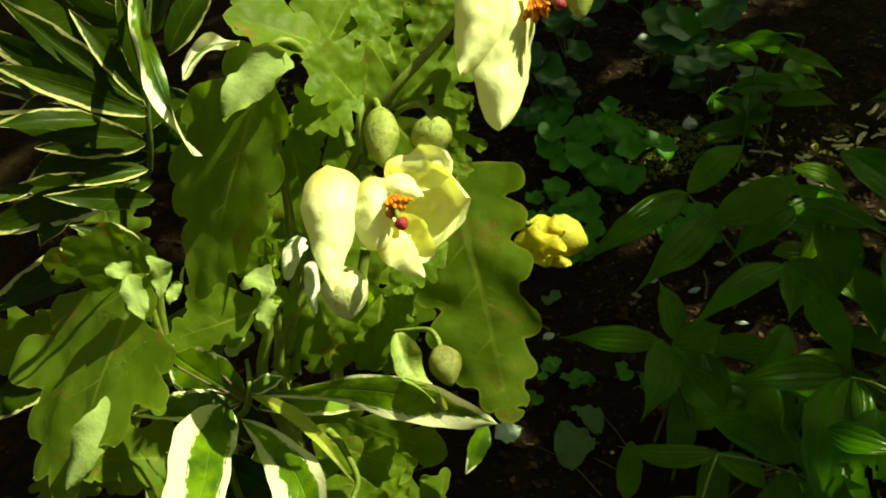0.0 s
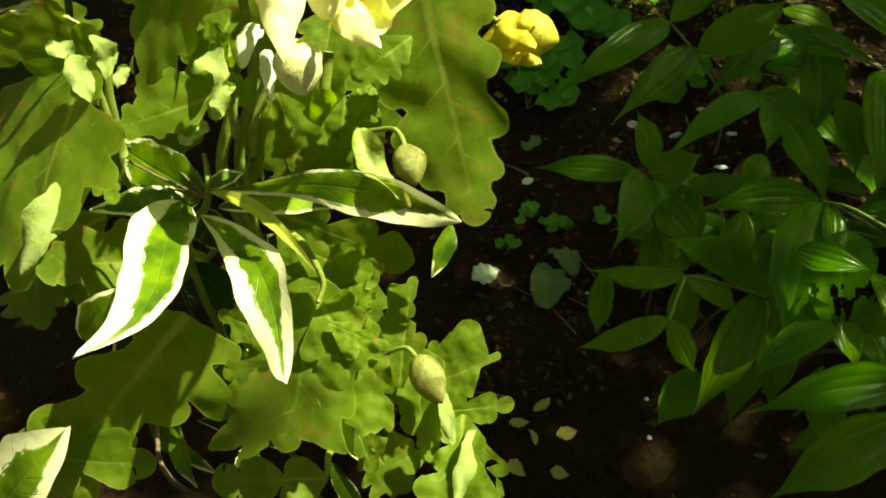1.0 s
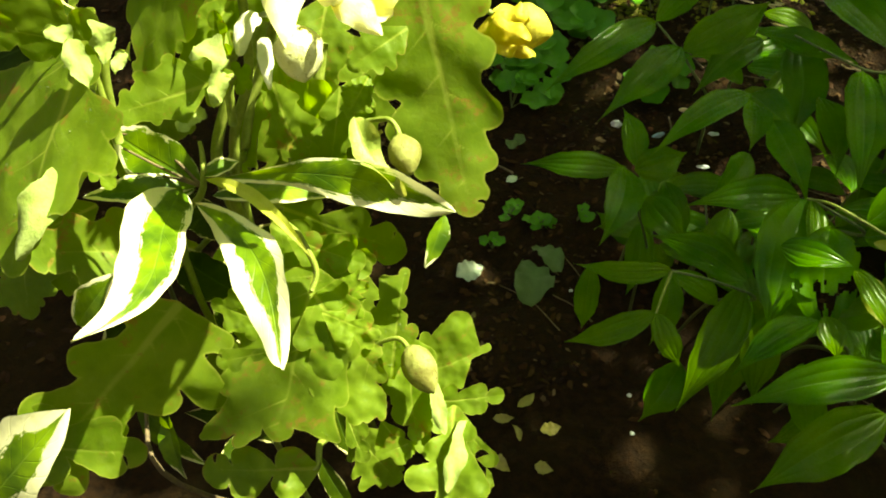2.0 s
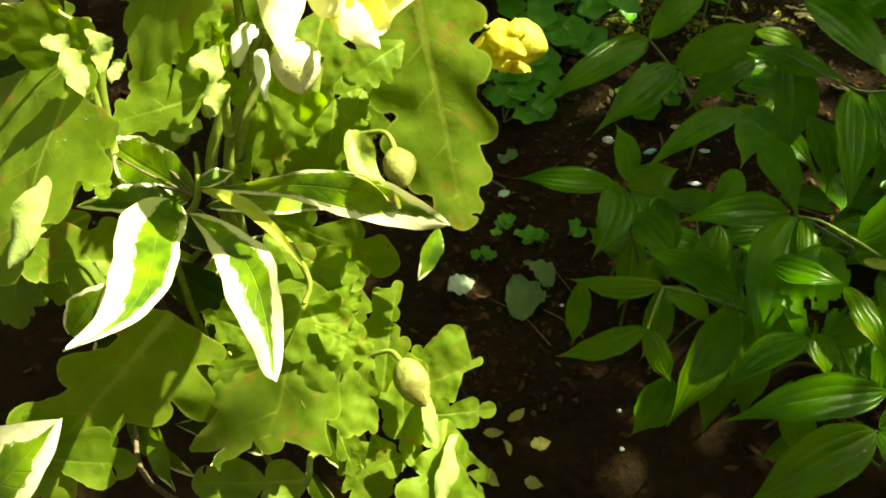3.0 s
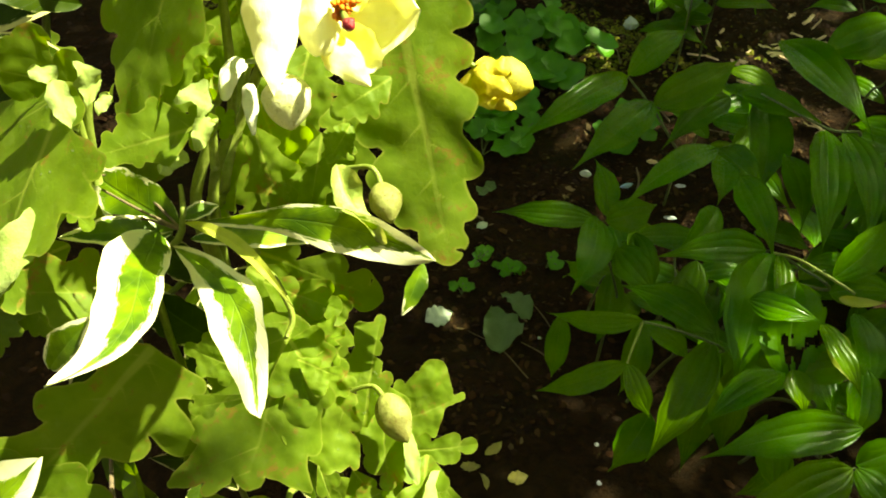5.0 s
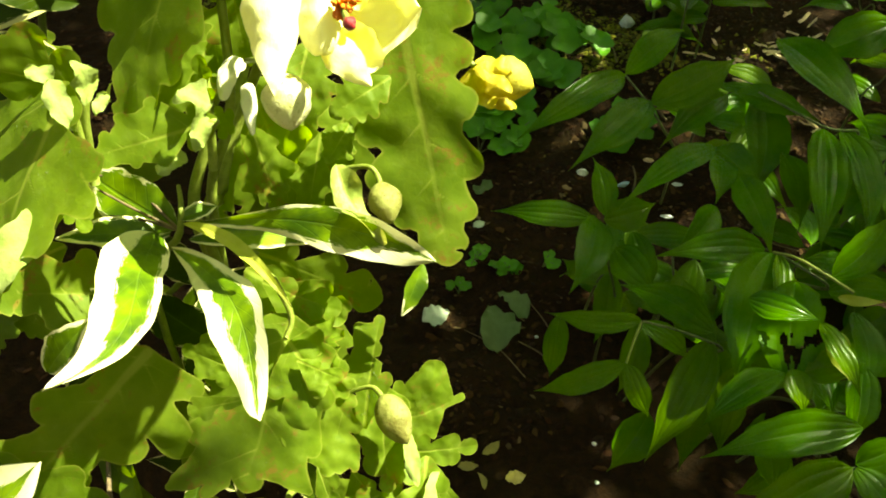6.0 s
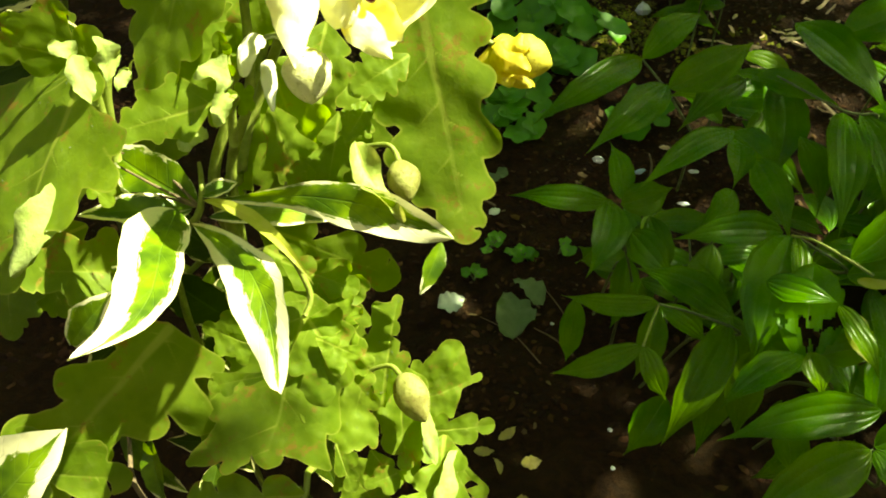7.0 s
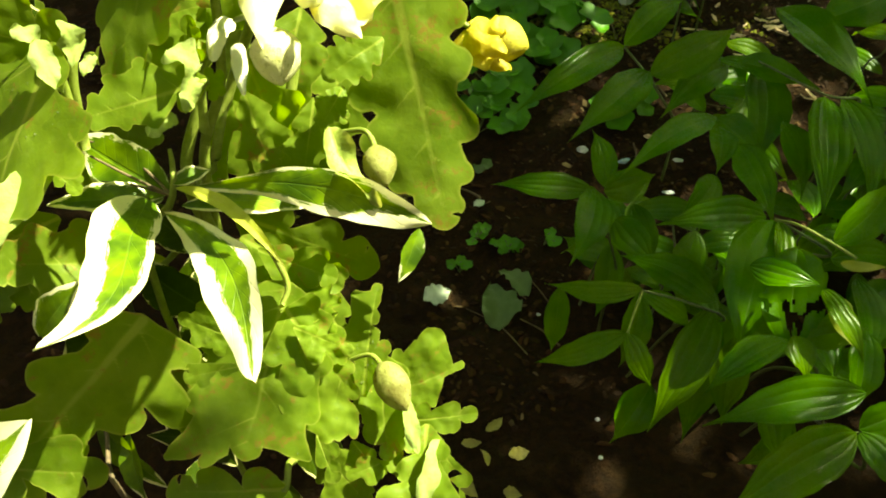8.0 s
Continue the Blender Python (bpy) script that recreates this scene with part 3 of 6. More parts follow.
def crumbs(name, material, label, count, x0, x1, y0, y1, low, high, flat, seed, keep=None):
    """Loose fragments strewn over the soil, as one mass."""
    rnd = random.Random(seed)
    verts, faces = [], []
    while count:
        x, y = rnd.uniform(x0, x1), rnd.uniform(y0, y1)
        if keep and not keep(x, y):
            count -= 1
            continue
        count -= 1
        r = rnd.uniform(low, high)
        m = Euler((rnd.uniform(-0.5, 0.5), rnd.uniform(-0.5, 0.5), rnd.uniform(0, 6.3))).to_matrix()
        c = on_ground(x, y, r * flat * 0.4)
        k = len(verts)
        ex = rnd.uniform(0.9, 2.2)
        for dx, dy, dz in ((-1, -0.6, 0), (0.1, -1, 0.1), (1, -0.3, 0), (0.8, 0.7, 0.1), (-0.5, 0.9, 0)):
            j = rnd.uniform(0.7, 1.2)
            verts.append(c + m @ Vector((dx * r * ex * j, dy * r * j, dz * r)))
        verts.append(c + m @ Vector((0.1 * r, 0, r * flat)))
        faces += [(k + i, k + (i + 1) % 5, k + 5) for i in range(5)]
    tagged(link(name, verts, faces, material, smooth=True), label, "leaf litter", kind="stuff")


crumbs("bark_litter", M_LITTER, "brown bark crumbs and decayed leaf litter on soil", 26000, -0.9, 1.1, -0.25, 1.75, 0.0008, 0.0036, 0.6, 3, lambda x, y: y > 0.38 + 0.25 * noise.noise(Vector((x * 40, y * 40, 9))) and math.hypot(x - 0.1, y - 0.75) < 0.55 + 0.4 * (noise.noise(Vector((x * 60, y * 60, 2))) + 0.5))
crumbs("leaf_litter", M_FLAKES, "tan and brown leaf scraps strewn on soil", 20000, -0.2, 0.9, 0.36, 1.5, 0.0006, 0.0030, 0.3, 8, lambda x, y: noise.noise(Vector((x * 9, y * 9, 4))) + 1.5 * (y - 0.55) > -0.05)
crumbs("moss_patch", M_MOSS, "yellow-green moss and debris patches on soil", 5000, -0.3, 0.95, 0.6, 1.5, 0.0012, 0.004, 1.2, 5, lambda x, y: noise.noise(Vector((x * 5, y * 5, 7))) > 0.12)
MOSS_X, MOSS_Y = (0.201, 0.911)
crumbs("moss_patch", M_MOSS, "yellow-brown moss cushion on dark soil", 5000, MOSS_X - 0.16, MOSS_X + 0.16, MOSS_Y - 0.14, MOSS_Y + 0.16, 0.0008, 0.0030, 1.0, 6, lambda x, y: math.hypot((x - MOSS_X) / 0.12, (y - MOSS_Y) / 0.10) + 0.6 * noise.noise(Vector((x * 25, y * 25, 3))) < 0.75)


# ---- poppy ----
poppy = thing("poppy_plant", on_ground(-0.05, 0.30), "pale yellow poppy in flower with grey-green lobed leaves", "plant")
ROOT = on_ground(-0.05, 0.30)
CROWN = (-0.0776, 0.2247, 0.3582)


def stem(plant, points, r0, r1, material=M_STALK, name="stem"):
    v, f = tube(points, r0, r1)
    return link(name, v, f, material, plant)


stem(poppy, [ROOT, CROWN, (-0.0773, 0.2438, 0.3906), (-0.0677, 0.2584, 0.4186), (-0.0445, 0.2497, 0.4700), (-0.0288, 0.2493, 0.4968), (-0.0143, 0.2558, 0.5099), (-0.0001, 0.2669, 0.5224), (0.0095, 0.2701, 0.5303)], 0.0023, 0.0012, name="main_stem")
stem(poppy, [CROWN, (-0.0825, 0.2243, 0.3996), (-0.0736, 0.2321, 0.4280), (-0.0751, 0.2428, 0.4452)], 0.0026, 0.0014)
stem(poppy, [CROWN, (-0.0778, 0.2324, 0.4004), (-0.0682, 0.2404, 0.4290), (-0.0680, 0.2533, 0.4686), (-0.0706, 0.2618, 0.4937), (-0.0708, 0.2625, 0.5073)], 0.0022, 0.0010)

WET = []
# upper leaves
poppy_leaf(poppy, (-0.0673, 0.2631, 0.5072), (-0.0957, 0.2171, 0.4392), 0, face=(-0.64, -0.49, 0.6), shape=[(0.29, 0.08, 0.12), (0.53, 0.30, 0.14), (0.46, 0.56, 0.14), (0.38, 0.67, 0.12), (0.26, 0.78, 0.10), (0.14, 0.94, 0.11), (-0.13, 0.07, 0.09), (-0.25, 0.27, 0.10), (-0.31, 0.45, 0.10), (-0.32, 0.61, 0.07), (-0.24, 0.77, 0.09)], stalk=(-0.0548, 0.2711, 0.4963), arch=0.0, fold=0.0, ruffle=0.08, web=0.84, rib=0.16)
# pale lobe added for a sunlit patch of the leaf above
curled_lobe(poppy, (-0.0609, 0.2585, 0.5084), (-0.0788, 0.2401, 0.4947), 0.013, (0.2, -0.6, 0.75), full=0.6)
poppy_leaf(poppy, (-0.0499, 0.2781, 0.4977), (-0.0818, 0.2708, 0.5154), 0.0347, 4, 0.3, face=(0.1,-0.3,0.95), stalk=(-0.0401, 0.2650, 0.4886))
poppy_leaf(poppy, (-0.0567, 0.2796, 0.4921), (-0.0419, 0.3078, 0.5099), 0.0385, 4, 0.35, face=(0.0,-0.6,0.8), stalk=(-0.0451, 0.2586, 0.4732))
poppy_leaf(poppy, (-0.0391, 0.2556, 0.4896), (-0.0536, 0.2585, 0.5104), 0.0299, 4, 0.45, face=(0.25,-0.45,0.86), ruffle=0.2, stalk=(-0.0408, 0.2498, 0.4698))
poppy_leaf(poppy, (-0.0389, 0.2590, 0.4938), (-0.0591, 0.2442, 0.4900), 0.0211, 4, 0.45, face=(-0.2,-0.75,0.6), ruffle=0.2)
poppy_leaf(poppy, (-0.0304, 0.2585, 0.4876), (-0.0007, 0.2719, 0.5016), 0.0201, 4, 0.3, face=(0.0,-0.75,0.6), stalk=(-0.0407, 0.2521, 0.4727))
poppy_leaf(poppy, (-0.0183, 0.2676, 0.4819), (-0.0053, 0.2632, 0.4753), 0.0189, 3, 0.3, face=(0.2,-0.8,0.5))
poppy_leaf(poppy, (-0.0168, 0.2581, 0.4701), (-0.0038, 0.2549, 0.4649), 0.0132, 3, 0.4, face=(0.2,-0.8,0.5))
poppy_leaf(poppy, (-0.0588, 0.2690, 0.4872), (-0.0546, 0.2464, 0.4748), 0.0205, 4, 0.5, face=(-0.3,-0.7,0.6), ruffle=0.25)
poppy_leaf(poppy, (-0.0297, 0.2814, 0.4921), (-0.0386, 0.2970, 0.5120), 0.0250, 4, 0.5, face=(0.3,-0.5,0.8), ruffle=0.25)
poppy_leaf(poppy, (-0.0219, 0.2841, 0.4946), (-0.0116, 0.3001, 0.5135), 0.0212, 5, 0.6, face=(0.3,-0.5,0.8), ruffle=0.25)

# large leaf beside the opening bud, and the small one above it
poppy_leaf(poppy, (-0.0125, 0.2778, 0.4500), (0.0075, 0.2216, 0.3742), 0, face=(-0.17, -0.81, 0.56), shape=[(-0.26, 0.10, 0.10), (-0.24, 0.25, 0.09), (-0.22, 0.42, 0.11), (-0.19, 0.66, 0.11), (-0.14, 0.82, 0.08), (-0.07, 0.95, 0.06), (0.20, 0.27, 0.10), (0.26, 0.47, 0.10), (0.26, 0.64, 0.10), (0.19, 0.80, 0.09), (0.10, 0.93, 0.07)], arch=0.0, fold=0.0, ruffle=0.12, web=0.68, rib=0.06, stalk=(-0.0300, 0.2633, 0.4303))
poppy_leaf(poppy, (-0.0152, 0.2587, 0.4308), (-0.0359, 0.2476, 0.4221), 0.0185, 4, 0.45, face=(0.1,-0.8,0.6))

# leaves on the other side of the stem
WET.append(poppy_leaf(poppy, (-0.1079, 0.2141, 0.4559), (-0.1319, 0.1637, 0.4105), 0, face=(-0.53, -0.41, 0.74), shape=[(0.61, 0.32, 0.15), (0.78, 0.58, 0.23), (0.45, 0.79, 0.15), (0.28, 0.94, 0.14), (-0.18, 0.13, 0.10), (-0.43, 0.29, 0.11), (-0.47, 0.43, 0.10), (-0.32, 0.62, 0.12), (-0.16, 0.84, 0.11)], stalk=(-0.1070, 0.2107, 0.4219), arch=0.0, fold=0.0, ruffle=0.08, web=0.68, rib=0.14))
curled_lobe(poppy, (-0.1084, 0.1879, 0.4332), (-0.1249, 0.1626, 0.4190), 0.0115, (0.3, -0.65, 0.65), full=0.8)
poppy_leaf(poppy, (-0.1096, 0.1918, 0.4293), (-0.1006, 0.1858, 0.4250), 0, face=(0.2, -0.7, 0.7), shape=[(-0.23, 0.41, 0.27), (-0.35, 0.79, 0.32), (0.18, 0.54, 0.24)], fold=0.1, ruffle=0.1, web=0.8, rib=0.2)
poppy_leaf(poppy, (-0.1036, 0.2178, 0.4525), (-0.1372, 0.2151, 0.4634), 0, face=(-0.4, -0.85, 0.3), shape=[(0.31, 0.24, 0.22), (0.47, 0.49, 0.30), (0.23, 0.85, 0.27), (-0.16, 0.93, 0.23), (-0.24, 0.57, 0.23), (-0.22, 0.25, 0.23)], stalk=(-0.1070, 0.2107, 0.4219), arch=0.0, fold=0.0, ruffle=0.08, web=0.92, rib=0.16)
curled_lobe(poppy, (-0.1086, 0.2100, 0.4599), (-0.1143, 0.2074, 0.4659), 0.0062, (0.3, -0.5, 0.8))
curled_lobe(poppy, (-0.1094, 0.2094, 0.4614), (-0.1022, 0.2004, 0.4500), 0.0068, (0.4, -0.5, 0.75))
curled_lobe(poppy, (-0.0999, 0.2109, 0.4554), (-0.1025, 0.2124, 0.4656), 0.0075, (0.3, -0.5, 0.8))
curled_lobe(poppy, (-0.0963, 0.2140, 0.4537), (-0.0984, 0.2072, 0.4505), 0.004, (0.3, -0.5, 0.8))
curled_lobe(poppy, (-0.0979, 0.2136, 0.4592), (-0.1005, 0.2065, 0.4540), 0.0034, (0.4, -0.5, 0.75))
poppy_leaf(poppy, (-0.0663, 0.2144, 0.4437), (-0.1034, 0.2027, 0.4385), 0, face=(0.19, -0.83, 0.53), shape=[(0.17, 0.16, 0.08), (0.31, 0.43, 0.09), (0.25, 0.69, 0.09), (0.15, 0.83, 0.08), (-0.11, 0.90, 0.08), (-0.18, 0.67, 0.08), (-0.24, 0.49, 0.08), (-0.16, 0.24, 0.11)], stalk=(-0.0699, 0.2143, 0.4256), arch=0.0, fold=0.02, ruffle=0.10, web=0.80, rib=0.05)
curled_lobe(poppy, (-0.0676, 0.2172, 0.4479), (-0.0764, 0.2144, 0.4536), 0.0098, (0.3, -0.5, 0.8))
curled_lobe(poppy, (-0.0686, 0.2165, 0.4455), (-0.0714, 0.2053, 0.4387), 0.0058, (0.4, -0.5, 0.75))
curled_lobe(poppy, (-0.0760, 0.2100, 0.4350), (-0.0832, 0.2018, 0.4333), 0.0066, (0.2, -0.6, 0.75))
poppy_leaf(poppy, (-0.0691, 0.2213, 0.4400), (-0.0648, 0.2167, 0.4355), 0, face=(-0.1, -0.8, 0.55), shape=[(-0.57, -0.15, 0.40), (-0.92, 0.38, 0.48), (-0.52, 0.99, 0.40), (0.14, 0.51, 0.36)], ruffle=0.1, web=0.95, rib=0.25)
poppy_leaf(poppy, (-0.0698, 0.2277, 0.4423), (-0.0734, 0.2336, 0.4550), 0, face=(-0.3, -0.85, 0.4), shape=[(0.22, 0.68, 0.22), (0.08, 0.27, 0.22), (-0.26, 0.60, 0.26)], ruffle=0.08, web=0.95, rib=0.2)
poppy_leaf(poppy, (-0.0301, 0.2581, 0.4113), (-0.0379, 0.2436, 0.4043), 0.0144, 4, 0.6, face=(0.2,-0.8,0.6), ruffle=0.3)
poppy_leaf(poppy, (-0.0663, 0.2590, 0.4081), (-0.0570, 0.2430, 0.3829), 0.0234, 3, 0.3, face=(0.1,-0.9,0.4))
poppy_leaf(poppy, (-0.0722, 0.2574, 0.4093), (-0.0807, 0.2399, 0.3799), 0.0202, 2, 0.12, face=(0.0,-0.9,0.4))
poppy_leaf(poppy, (-0.0412, 0.2591, 0.4054), (-0.0469, 0.2452, 0.3780), 0.0191, 3, 0.3, face=(0.1,-0.9,0.4))

# leaves in the heart of the plant
poppy_leaf(poppy, (-0.0696, 0.2926, 0.4029), (-0.0740, 0.2620, 0.3595), 0.0279, 3, 0.25, face=(-0.22,-0.9,0.32))
poppy_leaf(poppy, (-0.0513, 0.2827, 0.3934), (-0.0453, 0.2615, 0.3632), 0.0302, 3, 0.30, face=(-0.22,-0.9,0.32))
poppy_leaf(poppy, (-0.0330, 0.2926, 0.4029), (-0.0381, 0.2667, 0.3710), 0.0302, 4, 0.35, face=(-0.22,-0.9,0.32))
poppy_leaf(poppy, (-0.1109, 0.2876, 0.3981), (-0.1200, 0.2579, 0.3695), 0.0349, 3, 0.30, face=(-0.22,-0.9,0.32))
poppy_leaf(poppy, (-0.0841, 0.2924, 0.4237), (-0.1010, 0.2761, 0.4009), 0.0285, 3, 0.30, face=(-0.22,-0.9,0.32))
poppy_leaf(poppy, (-0.0666, 0.2717, 0.4195), (-0.0496, 0.2515, 0.3771), 0.0329, 4, 0.35, face=(-0.22,-0.9,0.32))
poppy_leaf(poppy, (-0.1731, 0.2537, 0.3445), (-0.1563, 0.2296, 0.3213), 0.0359, 4, 0.4, face=(-0.22,-0.9,0.32))
poppy_leaf(poppy, (-0.1452, 0.2464, 0.3584), (-0.1788, 0.2281, 0.3545), 0.0316, 4, 0.4, face=(-0.22,-0.9,0.32))
poppy_leaf(poppy, (-0.1282, 0.2417, 0.3399), (-0.1521, 0.2266, 0.3393), 0.0256, 4, 0.4, face=(-0.1,-0.85,0.45))
poppy_leaf(poppy, (-0.1594, 0.2564, 0.4009), (-0.1939, 0.2374, 0.3963), 0.0329, 4, 0.4, face=(-0.22,-0.9,0.32))
poppy_leaf(poppy, (-0.1283, 0.2572, 0.3991), (-0.1202, 0.2392, 0.3762), 0.0263, 4, 0.4, face=(-0.22,-0.9,0.32))
poppy_leaf(poppy, (-0.0810, 0.3001, 0.4241), (-0.0732, 0.2793, 0.4040), 0.0197, 3, 0.3, face=(-0.22,-0.9,0.32))
poppy_leaf(poppy, (-0.0397, 0.2398, 0.3241), (-0.0470, 0.2119, 0.2972), 0.0291, 4, 0.4, face=(-0.1,-0.85,0.45))
poppy_leaf(poppy, (-0.0458, 0.1962, 0.2682), (-0.0262, 0.1807, 0.2462), 0.0328, 4, 0.4, face=(0.0,-0.75,0.6))
poppy_leaf(poppy, (-0.1070, 0.3282, 0.4234), (-0.0905, 0.2959, 0.3923), 0.0478, 4, 0.3, face=(-0.1,-0.8,0.5))
poppy_leaf(poppy, (-0.1659, 0.3152, 0.4178), (-0.1544, 0.2810, 0.3918), 0.0442, 4, 0.3, face=(-0.1,-0.8,0.5))
poppy_leaf(poppy, (-0.0512, 0.3190, 0.4076), (-0.0583, 0.2898, 0.3794), 0.0406, 4, 0.3, face=(-0.1,-0.8,0.5))
poppy_leaf(poppy, (-0.1852, 0.2485, 0.3326), (-0.1802, 0.2227, 0.3146), 0.0359, 4, 0.3, face=(-0.1,-0.8,0.5))
poppy_leaf(poppy, (-0.0519, 0.2722, 0.3950), (-0.0350, 0.2559, 0.3653), 0.0349, 4, 0.3, face=(-0.1,-0.8,0.5))
poppy_leaf(poppy, (-0.0542, 0.2793, 0.4677), (-0.0434, 0.2696, 0.4468), 0.0268, 4, 0.4, face=(-0.1,-0.8,0.5))
poppy_leaf(poppy, (-0.0333, 0.2780, 0.4722), (-0.0125, 0.2730, 0.4483), 0.0263, 4, 0.4, face=(-0.05,-0.8,0.55))
poppy_leaf(poppy, (-0.0706, 0.2819, 0.4644), (-0.0645, 0.2627, 0.4321), 0.0268, 4, 0.4, face=(-0.1,-0.8,0.5))
poppy_leaf(poppy, (-0.0425, 0.3106, 0.4894), (-0.0286, 0.2938, 0.4675), 0.0314, 4, 0.4, face=(-0.05,-0.8,0.55))
poppy_leaf(poppy, (-0.0104, 0.2495, 0.4827), (0.0006, 0.2433, 0.4805), 0.0082, 2, 0.3, face=(0.2,-0.7,0.6))
poppy_leaf(poppy, (-0.0157, 0.2632, 0.4906), (-0.0039, 0.2542, 0.4879), 0.0143, 2, 0.2, face=(0.2,-0.7,0.6))
stem(poppy, [ROOT, (-0.0799, 0.2333, 0.3387), (-0.0799, 0.2553, 0.3808), (-0.0742, 0.2725, 0.4113), (-0.0699, 0.2805, 0.4260)], 0.0040, 0.0032)
stem(poppy, [ROOT, (-0.0631, 0.2485, 0.3395), (-0.0559, 0.2695, 0.3806), (-0.0498, 0.2841, 0.4086)], 0.0032, 0.0022)

# lower leaves
poppy_leaf(poppy, (-0.0978, 0.1883, 0.3647), (-0.1541, 0.1434, 0.3192), 0, face=(0.3, -0.89, 0.34), shape=[(-0.31, 0.04, 0.09), (-0.46, 0.30, 0.13), (-0.31, 0.41, 0.12), (-0.20, 0.63, 0.12), (-0.19, 0.96, 0.12), (0.18, 0.12, 0.12), (0.22, 0.42, 0.15), (0.24, 0.71, 0.15)], arch=0.0, fold=-0.03, ruffle=0.12, web=0.62, rib=0.10)
poppy_leaf(poppy, (-0.1667, 0.1510, 0.3373), (-0.1126, 0.1554, 0.3206), 0, face=(0.1, -0.85, 0.5), shape=[(-0.30, 0.46, 0.19), (-0.26, 0.79, 0.17), (0.19, 0.53, 0.18), (0.13, 0.88, 0.15)], arch=0.02, ruffle=0.10, web=0.9, rib=0.12)
poppy_leaf(poppy, (-0.0708, 0.1948, 0.3471), (-0.0896, 0.1980, 0.3558), 0, face=(0.0, -0.85, 0.5), shape=[(0.43, 0.75, 0.27), (-0.41, 0.10, 0.24), (-0.38, 0.59, 0.21)], ruffle=0.12, web=0.85, rib=0.14)
WET.append(poppy_leaf(poppy, (-0.0509, 0.2078, 0.3608), (-0.0666, 0.1594, 0.3211), 0, face=(-0.32, -0.88, 0.36), shape=[(0.39, 0.16, 0.11), (0.44, 0.45, 0.10), (0.42, 0.78, 0.13), (0.47, 1.11, 0.04), (0.25, 1.08, 0.07), (-0.23, 0.15, 0.11), (-0.38, 0.40, 0.11), (-0.37, 0.69, 0.09), (-0.40, 0.89, 0.04)], stalk=(-0.0622, 0.2223, 0.3700), arch=0.0, fold=0.03, ruffle=0.15, web=0.86, rib=0.10))
WET.append(poppy_leaf(poppy, (-0.0509, 0.1984, 0.3574), (-0.0257, 0.1757, 0.3343), 0, face=(0.05, -0.72, 0.69), shape=[(-0.30, 0.07, 0.15), (-0.27, 0.50, 0.15), (-0.17, 0.75, 0.12), (0.42, 0.28, 0.16), (0.57, 0.68, 0.16), (0.47, 1.12, 0.12), (0.24, 1.25, 0.07)], arch=0.03, fold=0.04, ruffle=0.22, web=1.0, rib=0.07))
poppy_leaf(poppy, (-0.0473, 0.1917, 0.3559), (-0.0268, 0.1859, 0.3489), 0, face=(0.1, -0.7, 0.7), shape=[(-0.08, 0.36, 0.15), (-0.14, 0.73, 0.18), (0.40, 0.57, 0.22), (0.24, 0.95, 0.15)], arch=0.03, fold=0.06, ruffle=0.3, web=1.04, rib=0.10)
poppy_leaf(poppy, (-0.0617, 0.1750, 0.3566), (-0.0826, 0.1704, 0.3558), 0, face=(0.0, -0.6, 0.8), shape=[(-0.02, 0.44, 0.16), (-0.22, 0.75, 0.22), (0.14, 0.94, 0.13)], ruffle=0.12, web=0.85, rib=0.14)
poppy_leaf(poppy, (-0.0733, 0.2409, 0.3644), (-0.0190, 0.2266, 0.3486), 0, face=(-0.13, -0.91, 0.38), shape=[(-0.16, 0.35, 0.16), (-0.21, 0.66, 0.16), (-0.16, 0.88, 0.13), (0.17, 0.79, 0.16), (0.30, 0.61, 0.15), (0.29, 0.32, 0.20)], stalk=(-0.0802, 0.2448, 0.3693), arch=0.0, fold=0.0, ruffle=0.1, web=0.74, rib=0.14)
poppy_leaf(poppy, (-0.0626, 0.2227, 0.3634), (-0.0342, 0.2189, 0.3514), 0, face=(0, -0.75, 0.65), shape=[(-0.09, 0.40, 0.23), (-0.18, 0.78, 0.21), (0.15, 0.80, 0.21), (0.28, 0.47, 0.24)], ruffle=0.1, web=0.9, rib=0.16)
poppy_leaf(poppy, (-0.0506, 0.1949, 0.3398), (-0.0370, 0.2174, 0.3505), 0, face=(-0.47, -0.13, 0.87), shape=[(-0.67, 0.60, 0.24), (-0.47, 1.04, 0.21), (0.39, 0.83, 0.23), (0.70, 0.40, 0.17)], ruffle=0.25, web=1.0, rib=0.14)
poppy_leaf(poppy, (-0.0702, 0.2298, 0.3624), (-0.0324, 0.2192, 0.3460), 0, face=(0.04, -0.79, 0.61), shape=[(-0.16, 0.32, 0.16), (-0.25, 0.73, 0.16), (-0.14, 0.99, 0.10), (0.31, 0.32, 0.16), (0.32, 0.66, 0.18), (0.19, 0.92, 0.12)], ruffle=0.25, web=1.0, rib=0.10)
WET.append(poppy_leaf(poppy, (-0.0256, 0.1951, 0.3092), (-0.0197, 0.2304, 0.3359), 0, face=(-0.26, -0.59, 0.76), shape=[(-0.22, 0.90, 0.08), (-0.30, 0.50, 0.14), (-0.20, 0.23, 0.14), (0.19, 0.49, 0.12), (0.08, 0.68, 0.12)], ruffle=0.12, web=0.72, rib=0.055))
poppy_leaf(poppy, (-0.0170, 0.2021, 0.2988), (0.0151, 0.2125, 0.3059), 0, face=(0.13, -0.8, 0.58), shape=[(-0.51, 0.32, 0.11), (-0.60, 0.78, 0.30), (0.34, 0.47, 0.08), (0.35, 0.13, 0.16)], ruffle=0.14, web=1.0, rib=0.05)
